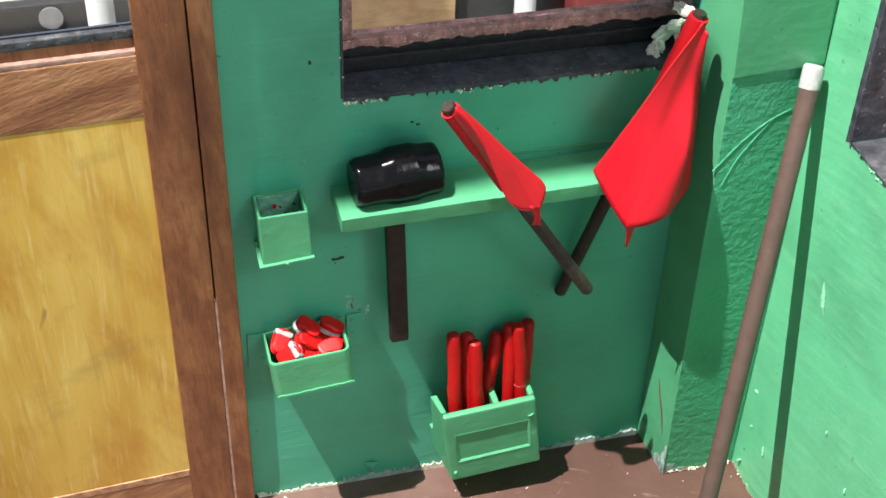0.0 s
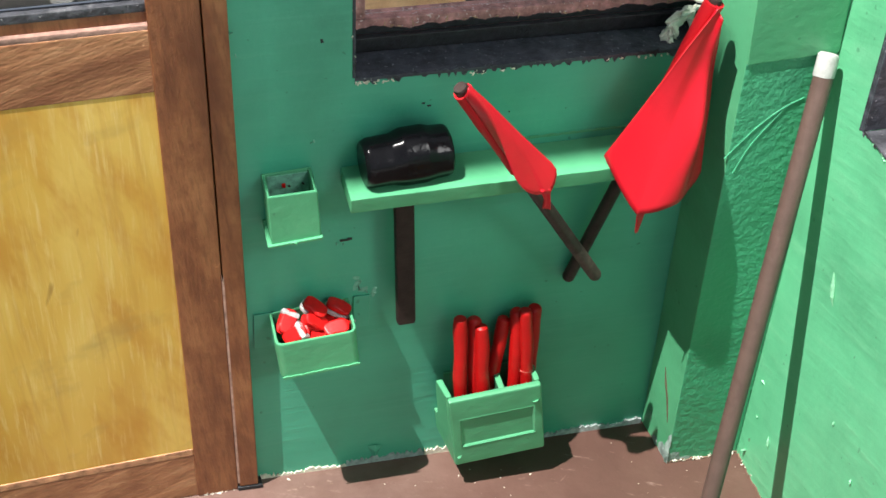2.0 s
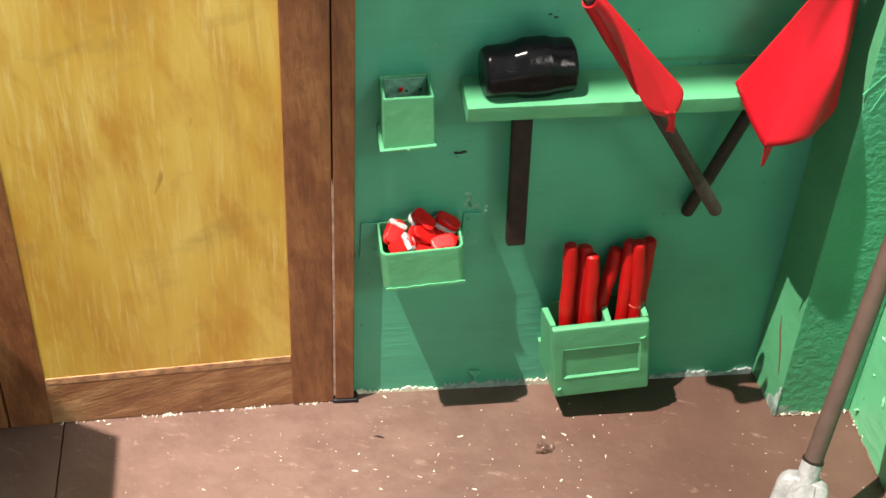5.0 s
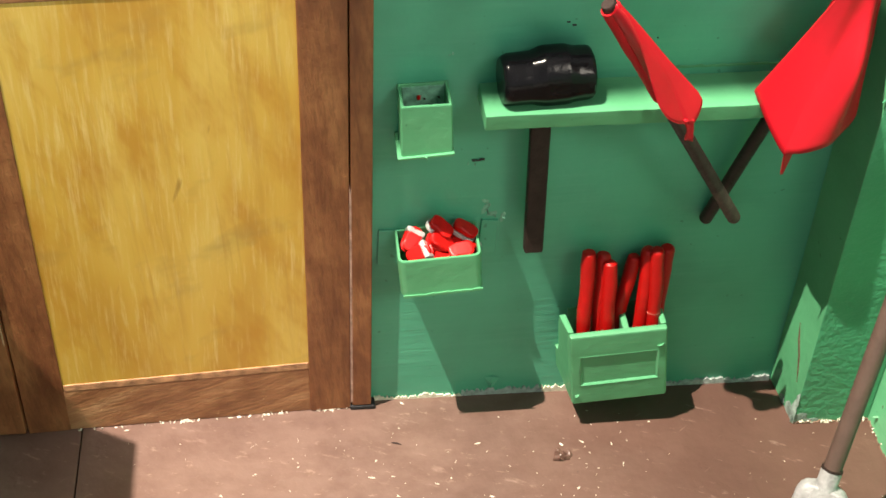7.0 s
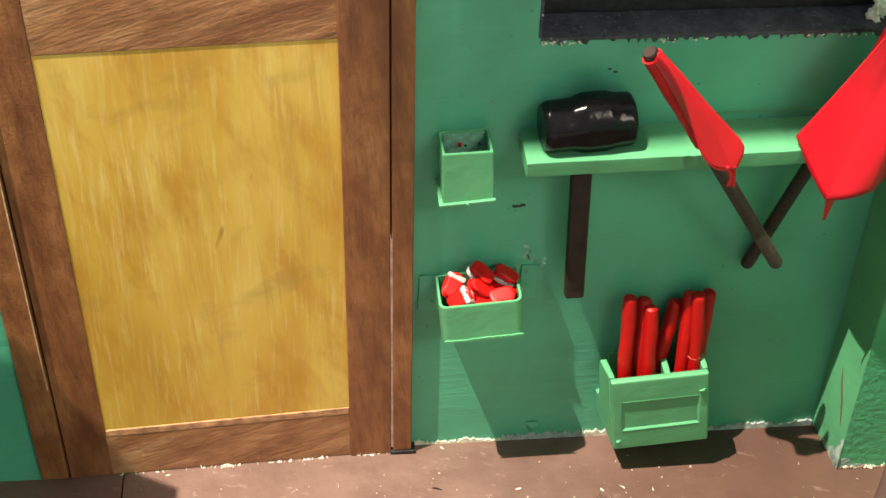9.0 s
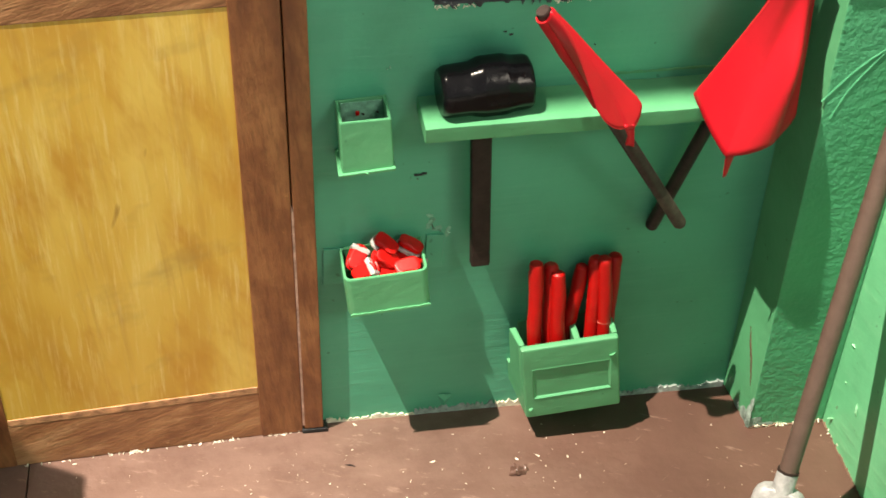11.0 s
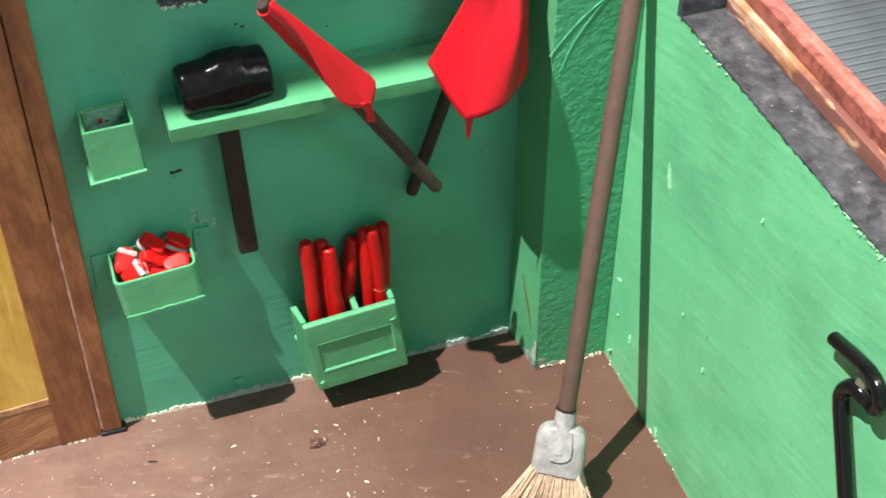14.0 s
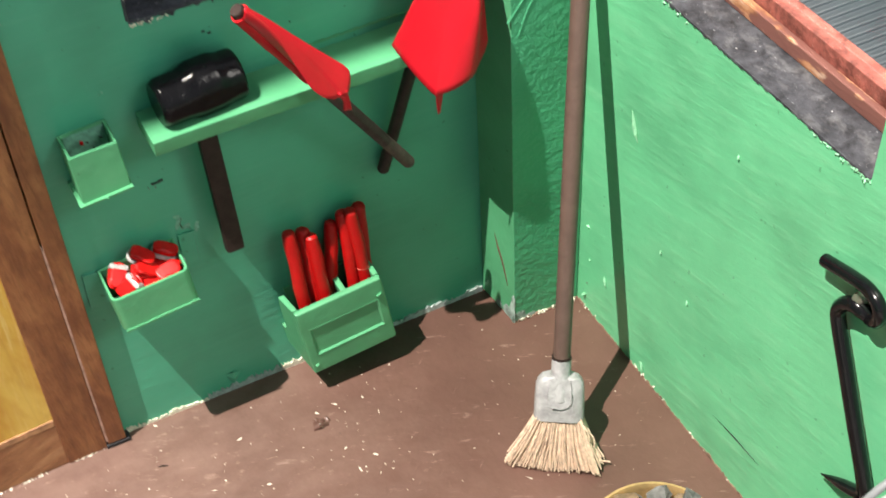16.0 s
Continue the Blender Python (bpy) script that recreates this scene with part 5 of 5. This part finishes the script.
for y, z, a, s in ((-46.2, 95.0, 60, 4.4), (-78.8, 51.8, 20, 0.8), (-92, 118, 0, 0.6), (-64, 60, 30, 0.5), (-36, 22, 80, 1.8), (-60, 4, 80, 1.8)):
    tube(bm, [(WALL_X - 0.1, y + s * 0.45, z + s * 1.1), (WALL_X - 0.3, y + s * 0.1, z + s * 0.3), (WALL_X - 0.45, y - s * 0.2, z - s * 0.4), (WALL_X - 0.1, y - s * 0.4, z - s)], [0.12, 0.3 + 0.08 * s, 0.28 + 0.06 * s, 0.12], 6)
tagged(solid("trim_side_nicks", bm, PEEL, False), "pale dents in the side wall's paint", "trim")
bm = bmesh.new()
tube(bm, [(WALL_X - 0.02, -96.8, 19.5), (WALL_X - 0.15, -108, 20.8), (WALL_X - 0.02, -119.3, 20.8)], [0.05, 0.18, 0.05], 6)
tagged(solid("trim_side_crack", bm, SILL_BLACK, False), "thin dark crack along the side wall", "trim")

# Chips, splinters and a knot on the floor.
rnd = random.Random(77)
bm = bmesh.new()
drifts = [(rnd.uniform(-20, 150), rnd.uniform(-120, -12)) for _ in range(14)]
for k in range(300):
    x, y = rnd.uniform(-80, 156), rnd.uniform(-150, -2) if k > 110 else rnd.uniform(-70, -4)
    if k > 190:
        cx, cy = drifts[k % 14]
        x, y = rnd.gauss(cx, 9), rnd.gauss(cy, 7)
    if x > 157 or y > -1:
        continue
    if x > 132 and y > -21:
        continue
    s = rnd.choice((0.12, 0.14, 0.17, 0.2, 0.25, 0.5)) * 0.7
    t = rnd.uniform(0, 6.28)
    n = rnd.randint(3, 5)
    long = rnd.uniform(1.2, 4.2)
    ring = []
    for j in range(n):
        q = 2 * math.pi * j / n
        px, py = math.cos(q) * s * long * rnd.uniform(0.6, 1.1), math.sin(q) * s * rnd.uniform(0.6, 1.1)
        ring.append((x + px * math.cos(t) - py * math.sin(t), y + px * math.sin(t) + py * math.cos(t)))
    lo = [bm.verts.new((px, py, 0.0)) for px, py in ring]
    hi = [bm.verts.new((px, py, 0.16)) for px, py in ring]
    bm.faces.new(hi)
    for j in range(n):
        bm.faces.new((lo[j], lo[(j + 1) % n], hi[(j + 1) % n], hi[j]))
chips = new("paint_chips", mesh_from("paint_chips", bm, CHIP, smooth=False))
tagged(chips, "tiny pale paint chips scattered over the brown floor", "debris", kind="stuff")
bm = bmesh.new()
lump(bm, (57.8, -28.6, 0.0), (2.8, 2.1, 1.1), 4, 0.6, 3)
lump(bm, (57.2, -25.8, 0.0), (1.1, 2.0, 1.0), 6, 0.6, 3)
lump(bm, (60.4, -27.2, 0.0), (1.0, 1.4, 0.7), 9, 0.6, 3)
tagged(solid("floor_knot", bm, FLOOR_PAINT), "raised knot painted over in the brown floor", "knot")
splinter = thing("splinter", (7.7, -19, 0.3), "thin dark splinter lying on the floor", "splinter")
bm = bmesh.new()
tube(bm, [(6.2, -18.6, 0.3), (7.7, -19.0, 0.45), (9.2, -19.6, 0.3)], [0.12, 0.28, 0.1], 6)
part("splinter_body", bm, DARK_STICK, splinter)

# ---- outside the windows ----
plank = thing("timber_board", (60, 245, -36), "pale tan timber board standing upright outside the window", "board")
bm = bmesh.new()
box(bm, -3, 129, 240, 252, -36, 78, 1.5)
part("board_body", bm, TAN_BOARD, plank)
crate = thing("grey_panel", (280, 250, -36), "dark grey panel standing outside the window", "panel")
bm = bmesh.new()
box(bm, 130, 430, 246, 258, -36, 90, 2)
part("panel_body", bm, SLATE, crate)
post = thing("white_post", (160.5, 236, -36), "white painted post before the grey panel", "post", "white posts outside")
bm = bmesh.new()
tube(bm, [(160.5, 236, -36), (160.5, 236, 150)], 5, 20)
part("post_body", bm, POST_WHITE, post)
# A dull red block stands in for the red flag's reflection in the pane.
case = thing("flag_reflection", (198, 232, -36), "dull red block in place of the flag's reflection in the pane", "case")
bm = bmesh.new()
box(bm, 181, 216, 224, 242, -36, 62, 2.5)
part("case_body", bm, REFLECTED_RED, case)
board = thing("slate_board", (-80, 203, -36), "slate grey board with a pale round disc", "board")
bm = bmesh.new()
box(bm, -170, -4, 200, 206, -36, 75.5, 1)
part("board_body", bm, SLATE, board)
bm = bmesh.new()
tube(bm, [(-46.6, 199.8, 69.5), (-46.6, 198.8, 69.5)], 4.7, 24)
part("disc", bm, WIRE_GREY, board, "pale round disc")
kerb = thing("pale_timber", (-80, 190, -36), "pale timber standing before the slate board", "timber")
bm = bmesh.new()
box(bm, -170, -4, 176, 196, -36, 65, 1)
part("timber_body", bm, CHIP, kerb)
pole = thing("white_post", (-27, 160, -36), "white painted post outside the door window", "post", "white posts outside")
bm = bmesh.new()
tube(bm, [(-27, 160, -36), (-27, 160, 240)], 5, 20)
part("post_body", bm, POST_WHITE, pole)
sheet = thing("corrugated_sheet", (400, 60, -36), "grey corrugated metal sheet lying outside the side window", "metal sheet")
bm = bmesh.new()
nx = 620
cols = []
for k in range(nx + 1):
    y = -60 + 360 * k / nx
    z = -20 + 0.9 * math.sin(y / 2.7 * math.pi)
    cols.append([bm.verts.new((x, y, z)) for x in (230, 700)])
for a, b in zip(cols, cols[1:]):
    bm.faces.new((a[0], a[1], b[1], b[0]))
o = part("sheet_body", bm, TIN, sheet)
m = o.modifiers.new("thick", "SOLIDIFY")
m.thickness = 0.002
